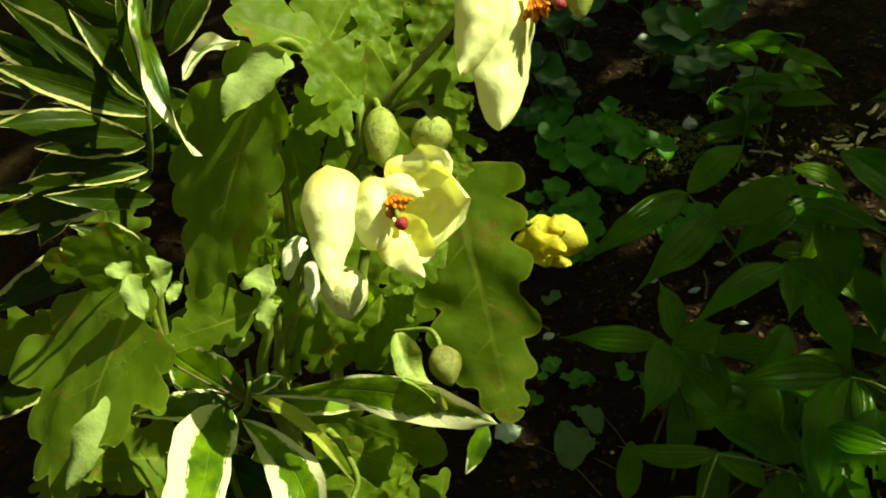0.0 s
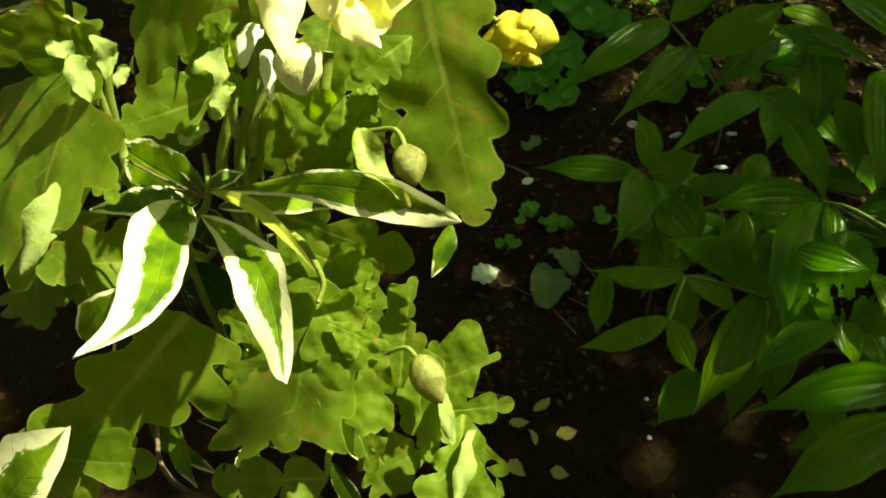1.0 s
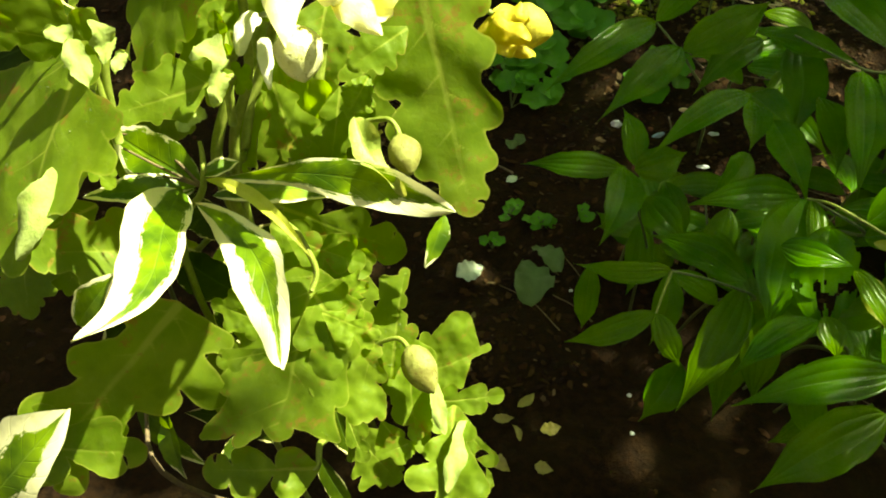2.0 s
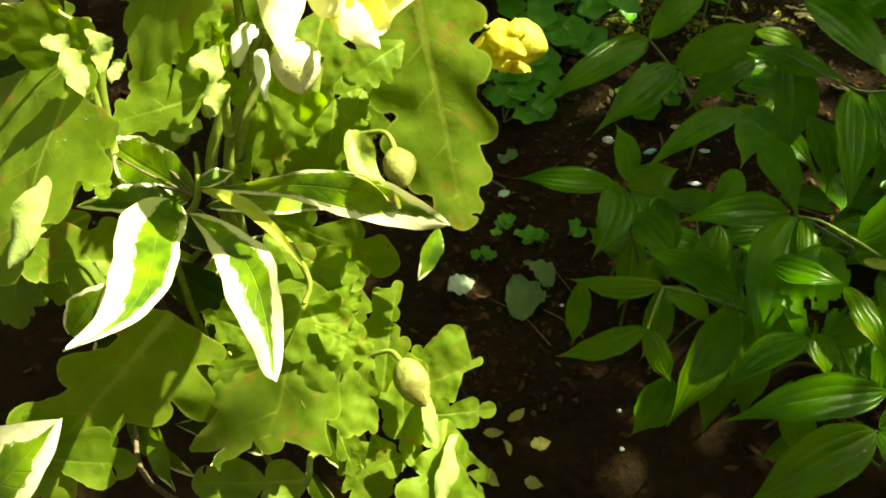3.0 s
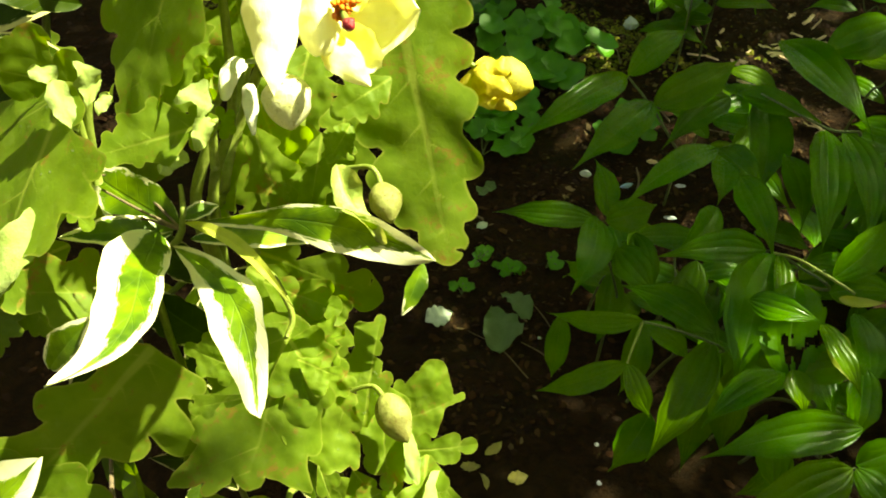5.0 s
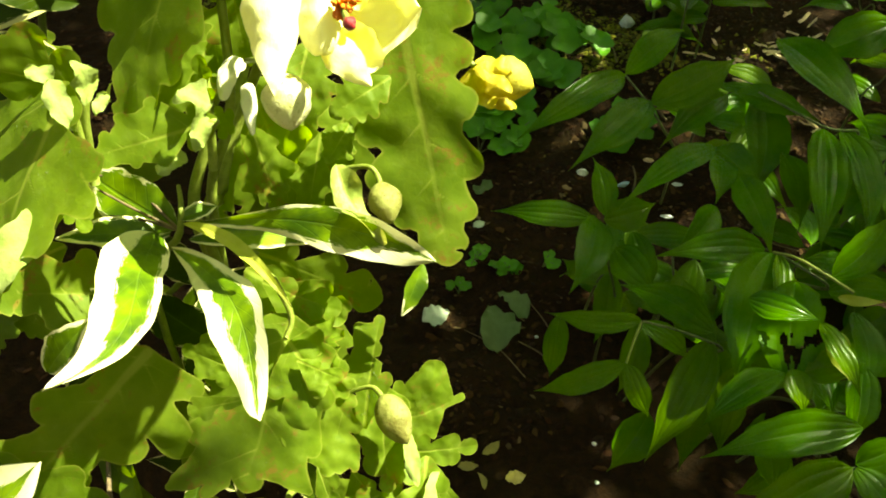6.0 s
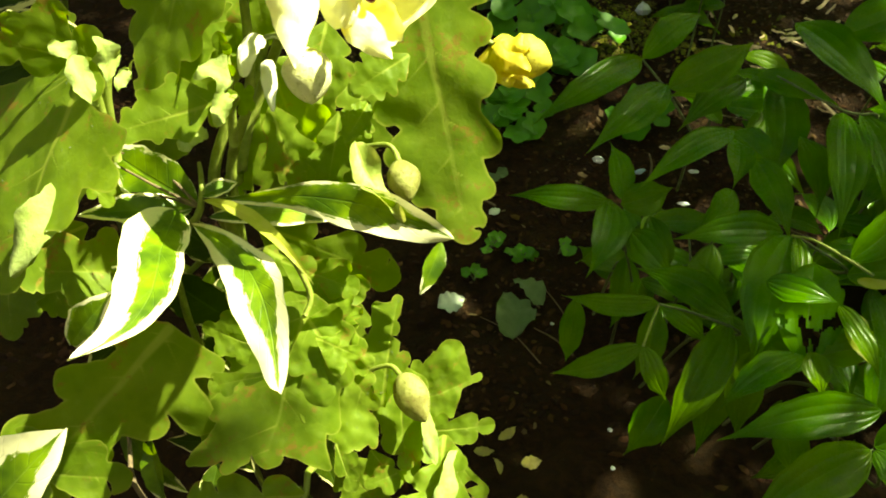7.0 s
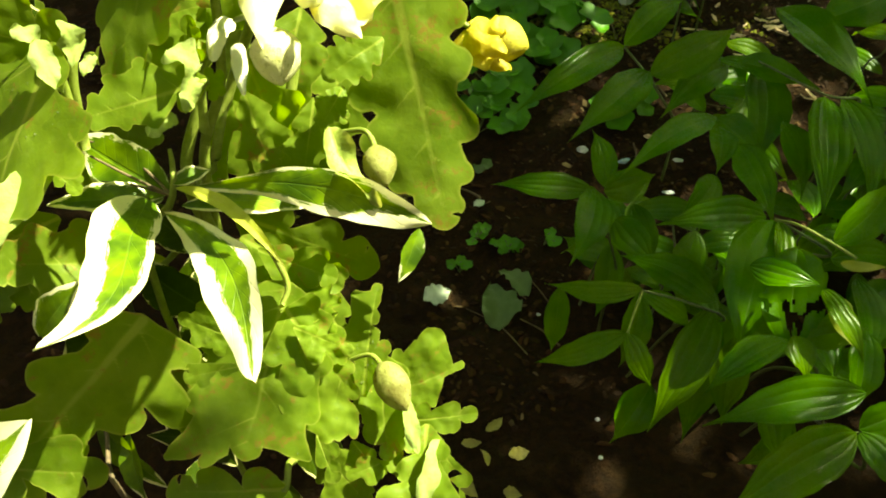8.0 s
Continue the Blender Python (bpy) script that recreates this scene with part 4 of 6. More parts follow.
poppy_leaf(poppy, (-0.0110, 0.1924, 0.2945), (0.0203, 0.1957, 0.2947), 0, face=(0.08, -0.79, 0.61), shape=[(-0.22, 0.35, 0.15), (-0.16, 0.76, 0.18), (0.27, 0.32, 0.18), (0.18, 0.74, 0.18)], ruffle=0.12, web=0.97, rib=0.12)
poppy_leaf(poppy, (-0.0180, 0.2110, 0.3125), (-0.0159, 0.1745, 0.2933), 0, face=(-0.37, -0.45, 0.81), shape=[(0.28, 0.17, 0.15), (0.31, 0.48, 0.13), (0.19, 0.80, 0.21), (-0.30, 0.23, 0.15), (-0.33, 0.67, 0.17), (-0.18, 0.90, 0.13)], ruffle=0.2, web=0.86, rib=0.08)
poppy_leaf(poppy, (-0.0109, 0.1806, 0.2897), (-0.0329, 0.1709, 0.2881), 0, face=(-0.15, -0.8, 0.58), shape=[(0.16, 0.25, 0.23), (0.22, 0.75, 0.20), (-0.26, 0.25, 0.20), (-0.28, 0.67, 0.23)], ruffle=0.15, web=0.93, rib=0.10)
curled_lobe(poppy, (-0.0083, 0.1913, 0.3128), (-0.0044, 0.1707, 0.3046), 0.0062, (0.35, -0.55, 0.75), full=0.9)
# pale lobe laid over the next leaf for its sunlit middle
curled_lobe(poppy, (0.0045, 0.1819, 0.2972), (-0.0038, 0.1535, 0.2896), 0.0085, (0.4, -0.5, 0.75), full=0.7)
poppy_leaf(poppy, (-0.0005, 0.1884, 0.2965), (-0.0039, 0.1491, 0.2842), 0, face=(-0.15, -0.28, 0.95), shape=[(0.20, 0.26, 0.15), (0.27, 0.49, 0.15), (0.41, 0.76, 0.21), (-0.39, 0.87, 0.20), (-0.25, 0.30, 0.15)], ruffle=0.25, web=0.9, rib=0.12)
poppy_leaf(poppy, (0.0018, 0.1867, 0.2884), (0.0163, 0.1726, 0.2762), 0, face=(-0.1, -0.7, 0.7), shape=[(0.03, 0.60, 0.24), (0.34, 1.25, 0.28), (0.48, 0.77, 0.28)], ruffle=0.14, web=0.8, rib=0.16)
poppy_leaf(poppy, (-0.0434, 0.1810, 0.3023), (-0.0361, 0.1669, 0.2908), 0, face=(-0.1, -0.75, 0.6), shape=[(-0.31, 0.48, 0.28), (0.11, 0.63, 0.24), (-0.18, 0.80, 0.20)], ruffle=0.1, web=0.85, rib=0.18)
poppy_leaf(poppy, (-0.0304, 0.1829, 0.2948), (-0.0178, 0.1727, 0.2856), 0, face=(-0.1, -0.75, 0.6), shape=[(-0.12, 0.60, 0.30), (0.48, 0.51, 0.34), (-0.31, 0.85, 0.21)], ruffle=0.12, web=0.85, rib=0.2)
poppy_leaf(poppy, (-0.0552, 0.1642, 0.2923), (-0.0992, 0.1612, 0.2972), 0, face=(-0.1, -0.7, 0.7), shape=[(0.19, 0.32, 0.22), (0.20, 0.71, 0.22), (0.11, 0.91, 0.16), (-0.25, 0.32, 0.27), (-0.24, 0.71, 0.27)], stalk=(-0.0535, 0.1778, 0.2903), ruffle=0.25, web=0.9, rib=0.16)
poppy_leaf(poppy, (-0.1025, 0.2299, 0.3493), (-0.1573, 0.2096, 0.3714), 0.0329, 4, 0.40, face=(0.0,-0.7,0.7), stalk=(-0.0841, 0.2247, 0.3582))
poppy_leaf(poppy, (-0.0993, 0.2360, 0.3135), (-0.0969, 0.1988, 0.2637), 0.0361, 4, 0.45, face=(0.0,-0.7,0.7))


def dew(leaves, count, seed):
    """Beads of water left on the leaves."""
    rnd = random.Random(seed)
    verts, faces = [], []
    for _ in range(count):
        me = rnd.choice(leaves).data
        v = rnd.choice(me.vertices)
        n = v.normal if v.normal.y < 0 else -v.normal
        c, s = poppy.location + v.co + n * 0.0002, rnd.choice((0.00012, 0.00018, 0.00022, 0.0003))
        k = len(verts)
        for z, w in ((0.0, 0.9), (0.45, 0.85), (0.8, 0.5)):
            x = n.cross(UP).normalized()
            y = n.cross(x)
            verts += [c + n * (z * s) + (x * math.cos(q * 1.0472) + y * math.sin(q * 1.0472)) * (w * s) for q in range(6)]
        verts.append(c + n * s)
        for q in range(6):
            p = (q + 1) % 6
            faces += [(k + q, k + p, k + 6 + p, k + 6 + q), (k + 6 + q, k + 6 + p, k + 12 + p, k + 12 + q), (k + 12 + q, k + 12 + p, k + 18)]
    tagged(link("dew_drops", verts, faces, M_DEW), "small water drops on poppy leaves", "water drops", kind="stuff")


M_DEW = Nodes("water_drop").finish((0.95, 0.97, 0.95), 0.03, 0.5)
M_DEW.node_tree.nodes["Principled BSDF"].inputs["Transmission Weight"].default_value = 0.9
M_DEW.node_tree.nodes["Principled BSDF"].inputs["IOR"].default_value = 1.33
dew(WET, 130, 9)


# ---- flowers and buds ----
def petal(flower, base, tip, width, face, cup=0.3, arch=0.1, ruffle=0.15, full=0.5, twist=0.0, material=M_PETAL, label="", crumple=0.0019, sharp=0.5):
    COUNT[0] += 1
    k = COUNT[0]
    v, f, uv = blade(base, tip, width, lance(full, sharp), face, arch, 0.0, twist, ruffle, 0.0, 0.0, cup, 0.0, 34, 12, k, False, 1.5, 0.0, crumple)
    return link("petal", v, f, material, flower, label, uv)


def stamens(flower, centre, toward, count, size, seed):
    """A brush of orange threads, each with its anther."""
    rnd = random.Random(seed)
    centre, toward = Vector(centre), Vector(toward)
    for i in range(count):
        d = (toward.normalized() + 0.55 * Vector((rnd.uniform(-1, 1), rnd.uniform(-1, 1), rnd.uniform(-1, 1)))).normalized()
        e = centre + d * size * rnd.uniform(0.7, 1.1)
        v, f = tube([centre, (centre + e) / 2 + Vector((0, 0, 0.0006)), e], 0.00025, 0.0002, 5, 3)
        st = link("stamen", v, f, M_STAMEN, flower, "orange stamen" if i == 0 else "")
        v, f = pod(e - d * 0.0008, e + d * 0.0017, 0.0014, 1.0, 2, 0.2, 0.1, i, 6, 8)
        link("anther", v, f, M_STAMEN, st)


nodding = link("flower", *tube([(-0.0381, 0.2348, 0.4797), (-0.0343, 0.2239, 0.4818), (-0.0314, 0.2169, 0.4825)], 0.0016, 0.0030), M_STALK, poppy, "nodding pale yellow poppy flower with orange stamens")
petal(nodding, (-0.0446, 0.2167, 0.4935), (-0.0419, 0.1869, 0.4720), 0.0172, (-0.05, -0.7, 0.7), cup=-0.6, arch=0.08, full=0.50, twist=-12, sharp=0.85, ruffle=0.12, crumple=0.0020)
petal(nodding, (-0.0323, 0.2139, 0.4911), (-0.0298, 0.1949, 0.4800), 0.0135, (0.05, -0.75, 0.65), cup=-0.8, arch=0.10, full=0.72, sharp=0.45, crumple=0.0020)
petal(nodding, (-0.0286, 0.2172, 0.4741), (-0.0046, 0.2126, 0.4836), 0.0262, (-0.45, -0.7, 0.55), cup=0.75, arch=-0.12, full=0.95, sharp=0.34, crumple=0.0026, ruffle=0.25)
petal(nodding, (-0.0281, 0.2210, 0.4826), (-0.0094, 0.2193, 0.4919), 0.015, (-0.1, -0.6, 0.8), cup=0.5, arch=-0.06, full=0.9, sharp=0.4, crumple=0.0022, ruffle=0.3)
petal(nodding, (-0.0311, 0.2181, 0.4863), (-0.0166, 0.2041, 0.4898), 0.0105, (-0.05, -0.55, 0.8), cup=-0.6, arch=0.12, full=0.6, sharp=0.8, crumple=0.0022)
petal(nodding, (-0.0264, 0.2111, 0.4755), (-0.0154, 0.1987, 0.4744), 0.013, (-0.3, -0.7, 0.6), cup=0.5, arch=-0.05, full=0.9, sharp=0.4, crumple=0.0022)
petal(nodding, (-0.0299, 0.2033, 0.4793), (-0.0173, 0.1915, 0.4724), 0.0098, (0.05, -0.75, 0.65), cup=-0.35, arch=0.08, full=0.62, sharp=0.75, crumple=0.0020)
stamens(nodding, (-0.0261, 0.2047, 0.4908), Vector((-0.0225, 0.1981, 0.4887)) - Vector((-0.0262, 0.2056, 0.4904)), 30, 0.0052, 4)
stg = link("pistil", *tube([(-0.0262, 0.2056, 0.4904), (-0.0238, 0.1985, 0.4893), (-0.0228, 0.1950, 0.4896)], 0.0009, 0.0008), M_STALK, nodding)
link("stigma", *pod((-0.0235, 0.1953, 0.4901), (-0.0212, 0.1919, 0.4889), 0.0036, 1.0, 5, 0.10, 0.1, 2, 8, 12), M_STIGMA, stg, "crimson stigma")

upper = link("flower", *tube([(0.0095, 0.2701, 0.5303), (0.0109, 0.2631, 0.5295), (0.0118, 0.2581, 0.5280)], 0.0020, 0.0032), M_STALK, poppy, "upper pale yellow poppy flower with hanging petals")
petal(upper, (0.0090, 0.2571, 0.5302), (0.0046, 0.2245, 0.4982), 0.0207, (0.25,-0.85,0.45), cup=-0.9, arch=0.06, full=0.72, sharp=0.65, crumple=0.002, ruffle=0.2)
petal(upper, (0.0057, 0.2550, 0.5327), (-0.0064, 0.2322, 0.5119), 0.0188, (-0.1,-0.8,0.55), cup=-0.9, arch=0.08, full=0.55, sharp=0.85, crumple=0.002, ruffle=0.2)
petal(upper, (0.0150, 0.2626, 0.5286), (0.0264, 0.2652, 0.5387), 0.0249, (0.1,-0.6,0.8), cup=0.5)
petal(upper, (0.0084, 0.2650, 0.5288), (-0.0046, 0.2684, 0.5374), 0.0249, (-0.1,-0.6,0.8), cup=0.5)
stamens(upper, (0.0142, 0.2484, 0.5269), Vector((0.0173, 0.2404, 0.5216)) - Vector((0.0142, 0.2484, 0.5269)), 24, 0.0060, 6)
stg = link("pistil", *tube([(0.0136, 0.2517, 0.5279), (0.0180, 0.2464, 0.5274), (0.0210, 0.2436, 0.5268)], 0.0011, 0.0009), M_STALK, upper)
link("stigma", *pod((0.0199, 0.2441, 0.5275), (0.0236, 0.2418, 0.5260), 0.0034, 1.0, 5, 0.10, 0.1, 2, 8, 12), M_STIGMA, stg, "crimson stigma")


def bud(base, tip, width, stalk, seed, material=M_BUD, label="nodding hairy green flower bud", seam=0.05):
    b = link("bud", *pod(base, tip, width, 0.85, 2, seam, 0.12, seed), material, poppy, label)
    pts = [Vector(p) for p in stalk] + [Vector(base).lerp(Vector(tip), 0.08)]
    link("bud_stalk", *tube(pts, 0.0008, 0.0011), M_STALK, b)
    rnd = random.Random(seed)
    verts, faces = [], []
    a, d = Vector(base), Vector(tip) - Vector(base)
    x = d.normalized().cross(Vector((0.3, 0.9, 0.31))).normalized()
    y = d.normalized().cross(x)
    for _ in range(150):
        s, an = rnd.uniform(0.06, 0.94), rnd.uniform(0, 6.28)
        out = x * math.cos(an) + y * math.sin(an)
        c = a + d * s + out * (width / 2 * math.sin(math.pi * s**0.85) ** 0.75 * 0.98)
        k = len(verts)
        t = out.cross(d.normalized()) * 0.00008
        e = c + (out + 0.4 * Vector((rnd.uniform(-1, 1), rnd.uniform(-1, 1), rnd.uniform(-1, 1)))) * 0.0011
        verts += [c - t, c + t, e]
        faces.append((k, k + 1, k + 2))
    link("hairs", verts, faces, M_STALK, b, "fine pale hairs", smooth=False)
    return b


bud((-0.0310, 0.2402, 0.4985), (-0.0301, 0.2252, 0.4862), 0.0102, [(-0.0395, 0.2465, 0.4784), (-0.0374, 0.2476, 0.4891), (-0.0332, 0.2447, 0.4979)], 1)
bud((0.0280, 0.2650, 0.5304), (0.0290, 0.2504, 0.5186), 0.0099, [(-0.0001, 0.2708, 0.5208), (0.0143, 0.2821, 0.5336), (0.0257, 0.2742, 0.5340)], 12)
bud((-0.0157, 0.2352, 0.4974), (-0.0152, 0.2247, 0.4891), 0.0126, [(-0.0302, 0.2462, 0.4804), (-0.0273, 0.2455, 0.4919), (-0.0204, 0.2408, 0.4984), (-0.0167, 0.2374, 0.4986)], 2)
bud((-0.0414, 0.1993, 0.4711), (-0.0388, 0.1873, 0.4609), 0.0130, [(-0.0581, 0.2302, 0.4551), (-0.0487, 0.2093, 0.4683)], 3, M_PALEBUD, "plump pale cream-green flower bud")
bud((-0.0184, 0.2320, 0.4056), (-0.0143, 0.2198, 0.3966), 0.0116, [(-0.0360, 0.2434, 0.4013), (-0.0294, 0.2409, 0.4044), (-0.0226, 0.2380, 0.4073), (-0.0197, 0.2355, 0.4062)], 5, M_BROWNBUD, "nodding brownish green flower bud", 0.08)
bud((-0.0186, 0.1979, 0.3268), (-0.0083, 0.1807, 0.3185), 0.0126, [(-0.0353, 0.2027, 0.3162), (-0.0292, 0.2032, 0.3221), (-0.0222, 0.2016, 0.3262)], 7, M_BROWNBUD, "nodding brownish green flower bud with a seam", 0.13)
opening = bud((0.0201, 0.2728, 0.4241), (0.0373, 0.2658, 0.4229), 0.0159, [(-0.0142, 0.2857, 0.4102), (0.0013, 0.2848, 0.4219), (0.0101, 0.2767, 0.4279), (0.0159, 0.2737, 0.4264)], 8, M_YBUD, "opening yellow flower bud with crumpled petals")
M_YPETAL = plain_material("deep_yellow_petal", (0.64, 0.53, 0.08), (0.50, 0.38, 0.03), 160, 0.5, 0.3, 0.0008, 0.3, (0.74, 0.60, 0.06))
petal(opening, (0.0143, 0.2740, 0.4253), (0.0229, 0.2593, 0.4180), 0.0145, (-0.1,-0.8,0.6), cup=-0.5, material=M_YPETAL, crumple=0.0020, ruffle=0.3)
petal(opening, (0.0162, 0.2726, 0.4281), (0.0286, 0.2642, 0.4297), 0.0128, (0.0,-0.5,0.85), cup=-0.5, material=M_YPETAL, crumple=0.0020, ruffle=0.3)
petal(opening, (0.0153, 0.2689, 0.4274), (0.0271, 0.2586, 0.4258), 0.0119, (0.0,-0.8,0.6), cup=-0.6, material=M_YPETAL, crumple=0.0020, ruffle=0.3)
petal(opening, (0.0164, 0.2695, 0.4209), (0.0301, 0.2593, 0.4180), 0.0096, (0.1,-0.8,0.6), cup=-0.5, material=M_YPETAL, crumple=0.0020, ruffle=0.3)
M_FADED = plain_material("faded_white_petal", (0.84, 0.82, 0.66), (0.74, 0.74, 0.56), 260, 0.5, 0.4, 0.0008, 0.3, (0.7, 0.7, 0.5))
faded = link("flower", *tube([(-0.0736, 0.2362, 0.4319), (-0.0677, 0.2388, 0.4413), (-0.0645, 0.2393, 0.4474)], 0.0012, 0.0014), M_STALK, poppy, "spent poppy flower with faded white petals")
petal(faded, (-0.0635, 0.2399, 0.4508), (-0.0662, 0.2247, 0.4444), 0.0078, (-0.2,-0.8,0.5), cup=-0.5, material=M_FADED)
petal(faded, (-0.0594, 0.2319, 0.4459), (-0.0555, 0.2148, 0.4376), 0.0052, (0.0,-0.8,0.5), cup=-0.4, material=M_FADED)

# ---- variegated shrub ----
shrub = thing("variegated_shrub", on_ground(-0.10, 0.27), "variegated shrub with cream-edged green leaves among the poppy", "shrub")
SROOT = on_ground(-0.10, 0.27)
NODE = (-0.0831, 0.2076, 0.4043)
stem(shrub, [SROOT, (-0.1025, 0.2169, 0.3368), NODE, (-0.0822, 0.2122, 0.4129), (-0.0825, 0.2147, 0.4181)], 0.0018, 0.0006, M_STALK)
variegated_leaf(shrub, (-0.0903, 0.2052, 0.4061), (-0.0977, 0.1296, 0.4235), 0.0196, face=(0.1,-0.6,0.78), fold=0.05, arch=0.06, bend=0.0, hook=-0.11, full=0.72, mid=0.36, pale=1.42, twist=15, tail=0.2, sharp=0.62)
variegated_leaf(shrub, (-0.0850, 0.2026, 0.4008), (-0.0500, 0.1412, 0.3943), 0.0170, face=(0.0,-0.6,0.8), fold=0.18, bend=-0.13, full=1.35, mid=0.08, pale=1.4, ruffle=0.2, sharp=0.62)
variegated_leaf(shrub, (-0.0816, 0.2072, 0.4081), (-0.0418, 0.1713, 0.4068), 0.0046, face=(0.2,-0.5,0.8), fold=0.4, arch=0.10, bend=-0.07, pale=0.8, material=M_YOUNG)
variegated_leaf(shrub, (-0.0803, 0.2098, 0.4061), (0.0013, 0.2083, 0.3897), 0.0160, face=(-0.08, -0.92, 0.36), fold=0.12, arch=0.05, bend=-0.10, full=1.6, pale=1.0, mid=0.12, ruffle=0.18, tail=0.0, sharp=0.72)
variegated_leaf(shrub, (-0.0325, 0.2261, 0.4179), (-0.0157, 0.2068, 0.3993), 0.0096, face=(0.35,-0.6,0.7), fold=0.5, arch=0.10, bend=0.12, full=0.62, twist=-30, ruffle=0.5, tail=0.4, material=M_CRUMPLED)
variegated_leaf(shrub, (-0.0833, 0.2135, 0.3947), (-0.0272, 0.2215, 0.3885), 0.0100, face=(0.0,-0.4,0.9), fold=0.1)
variegated_leaf(shrub, (-0.0849, 0.2104, 0.4028), (-0.1181, 0.2278, 0.4141), 0.0193, face=(0.0,-0.8,0.5), fold=0.1, pale=0.7)
variegated_leaf(shrub, (-0.0874, 0.2106, 0.4002), (-0.1207, 0.2006, 0.4072), 0.0114, face=(0.0,-0.4,0.9), fold=0.2)
variegated_leaf(shrub, (-0.1106, 0.1532, 0.4004), (-0.0947, 0.1577, 0.4186), 0.0107, face=(-0.2,-0.7,0.7), fold=0.3)
variegated_leaf(shrub, (-0.1226, 0.0961, 0.3939), (-0.0902, 0.1070, 0.4281), 0.0204, face=(-0.1,-0.6,0.8), fold=0.12, full=1.2, pale=1.35, mid=-0.1)
variegated_leaf(shrub, (-0.0030, 0.2233, 0.3736), (-0.0108, 0.2105, 0.3584), 0.0081, face=(0.3,-0.8,0.4), fold=0.3, pale=0.6)
variegated_leaf(shrub, (-0.1360, 0.1978, 0.2906), (-0.1103, 0.1826, 0.2620), 0.0167, face=(-0.3,-0.9,0.2), fold=0.2, pale=0.6)
variegated_leaf(shrub, (-0.1229, 0.1935, 0.2864), (-0.1157, 0.1729, 0.2665), 0.0120, face=(-0.3,-0.9,0.2), fold=0.4, pale=0.6)
variegated_leaf(shrub, (-0.0816, 0.2067, 0.4103), (-0.0708, 0.2138, 0.4102), 0.0063, face=(0.0,-0.4,0.9), fold=0.3)
for side_stalk in ([(-0.1096, 0.2172, 0.4135), (-0.0969, 0.2117, 0.4096)], [(-0.1069, 0.2133, 0.4056), (-0.0948, 0.2108, 0.4060)], [(-0.1144, 0.2249, 0.4140), (-0.1002, 0.2208, 0.4129)]):
    stem(shrub, [NODE] + side_stalk[::-1], 0.0006, 0.0004, M_WOOD, "twig_stem")
stem(shrub, [SROOT, (-0.1181, 0.1712, 0.2648), (-0.1336, 0.1969, 0.2897)], 0.0016, 0.0008, M_WOOD)

second = thing("variegated_shrub", on_ground(-0.22, 0.42), "variegated shrub with long cream-edged leaves behind the poppy", "shrub")
TROOT = on_ground(-0.22, 0.42)
TOPN = (-0.1124, 0.2647, 0.4866)
stem(second, [TROOT, (-0.1410, 0.2719, 0.4104), (-0.1183, 0.2646, 0.4631), TOPN, (-0.1077, 0.2715, 0.5105), (-0.1039, 0.2770, 0.5250)], 0.0016, 0.0005, M_SHOOT_STEM)
variegated_leaf(second, (-0.1063, 0.2686, 0.5276), (-0.0851, 0.2261, 0.4922), 0.0066, face=(0.2,-0.85,0.4), fold=0.3, bend=0.05, ruffle=0.7, twist=60, pale=0.85, mid=0.3)
variegated_leaf(second, (-0.1132, 0.2640, 0.4859), (-0.1650, 0.2687, 0.5201), 0.0123, face=(-0.3,-0.75,0.5), fold=0.15, pale=1.0, mid=-0.20, material=M_VAR_SHADED)
variegated_leaf(second, (-0.1151, 0.2696, 0.4849), (-0.1465, 0.2892, 0.5279), 0.0115, face=(-0.3,-0.75,0.5), fold=0.15, pale=1.0, mid=0.05, material=M_VAR_SHADED)
variegated_leaf(second, (-0.1162, 0.2758, 0.4848), (-0.1306, 0.3007, 0.5248), 0.0115, face=(-0.3,-0.75,0.5), fold=0.15, pale=1.0, mid=-0.30, material=M_VAR_SHADED)
variegated_leaf(second, (-0.1128, 0.2561, 0.4808), (-0.1557, 0.2428, 0.4999), 0.0106, face=(-0.3,-0.75,0.5), fold=0.2, pale=1.0, mid=0.22, material=M_VAR_SHADED)
variegated_leaf(second, (-0.1151, 0.2617, 0.4752), (-0.1482, 0.2515, 0.4814), 0.0088, face=(-0.3,-0.75,0.5), fold=0.2, pale=1.0, mid=-0.20, material=M_VAR_SHADED)
variegated_leaf(second, (-0.1057, 0.2355, 0.4707), (-0.1311, 0.2191, 0.4845), 0.0075, face=(-0.3,-0.75,0.5), fold=0.3, pale=1.0, mid=0.05, material=M_VAR_SHADED)
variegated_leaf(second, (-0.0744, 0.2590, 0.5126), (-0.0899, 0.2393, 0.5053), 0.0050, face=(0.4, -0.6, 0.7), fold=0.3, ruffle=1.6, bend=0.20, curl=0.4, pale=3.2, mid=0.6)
variegated_leaf(second, (-0.1165, 0.2621, 0.4599), (-0.1836, 0.2479, 0.4482), 0.0132, face=(-0.3,-0.75,0.5), fold=0.2, pale=1.0, mid=-0.30, material=M_VAR_SHADED)
variegated_leaf(second, (-0.1323, 0.2649, 0.4329), (-0.1865, 0.2376, 0.4197), 0.0150, face=(-0.3,-0.75,0.5), fold=0.2, pale=1.0, mid=0.22, material=M_VAR_SHADED)
variegated_leaf(second, (-0.1456, 0.2539, 0.4522), (-0.1526, 0.2384, 0.4496), 0.0102, face=(-0.3,-0.75,0.5), fold=0.4, pale=1.0, mid=-0.20, material=M_VAR_SHADED)
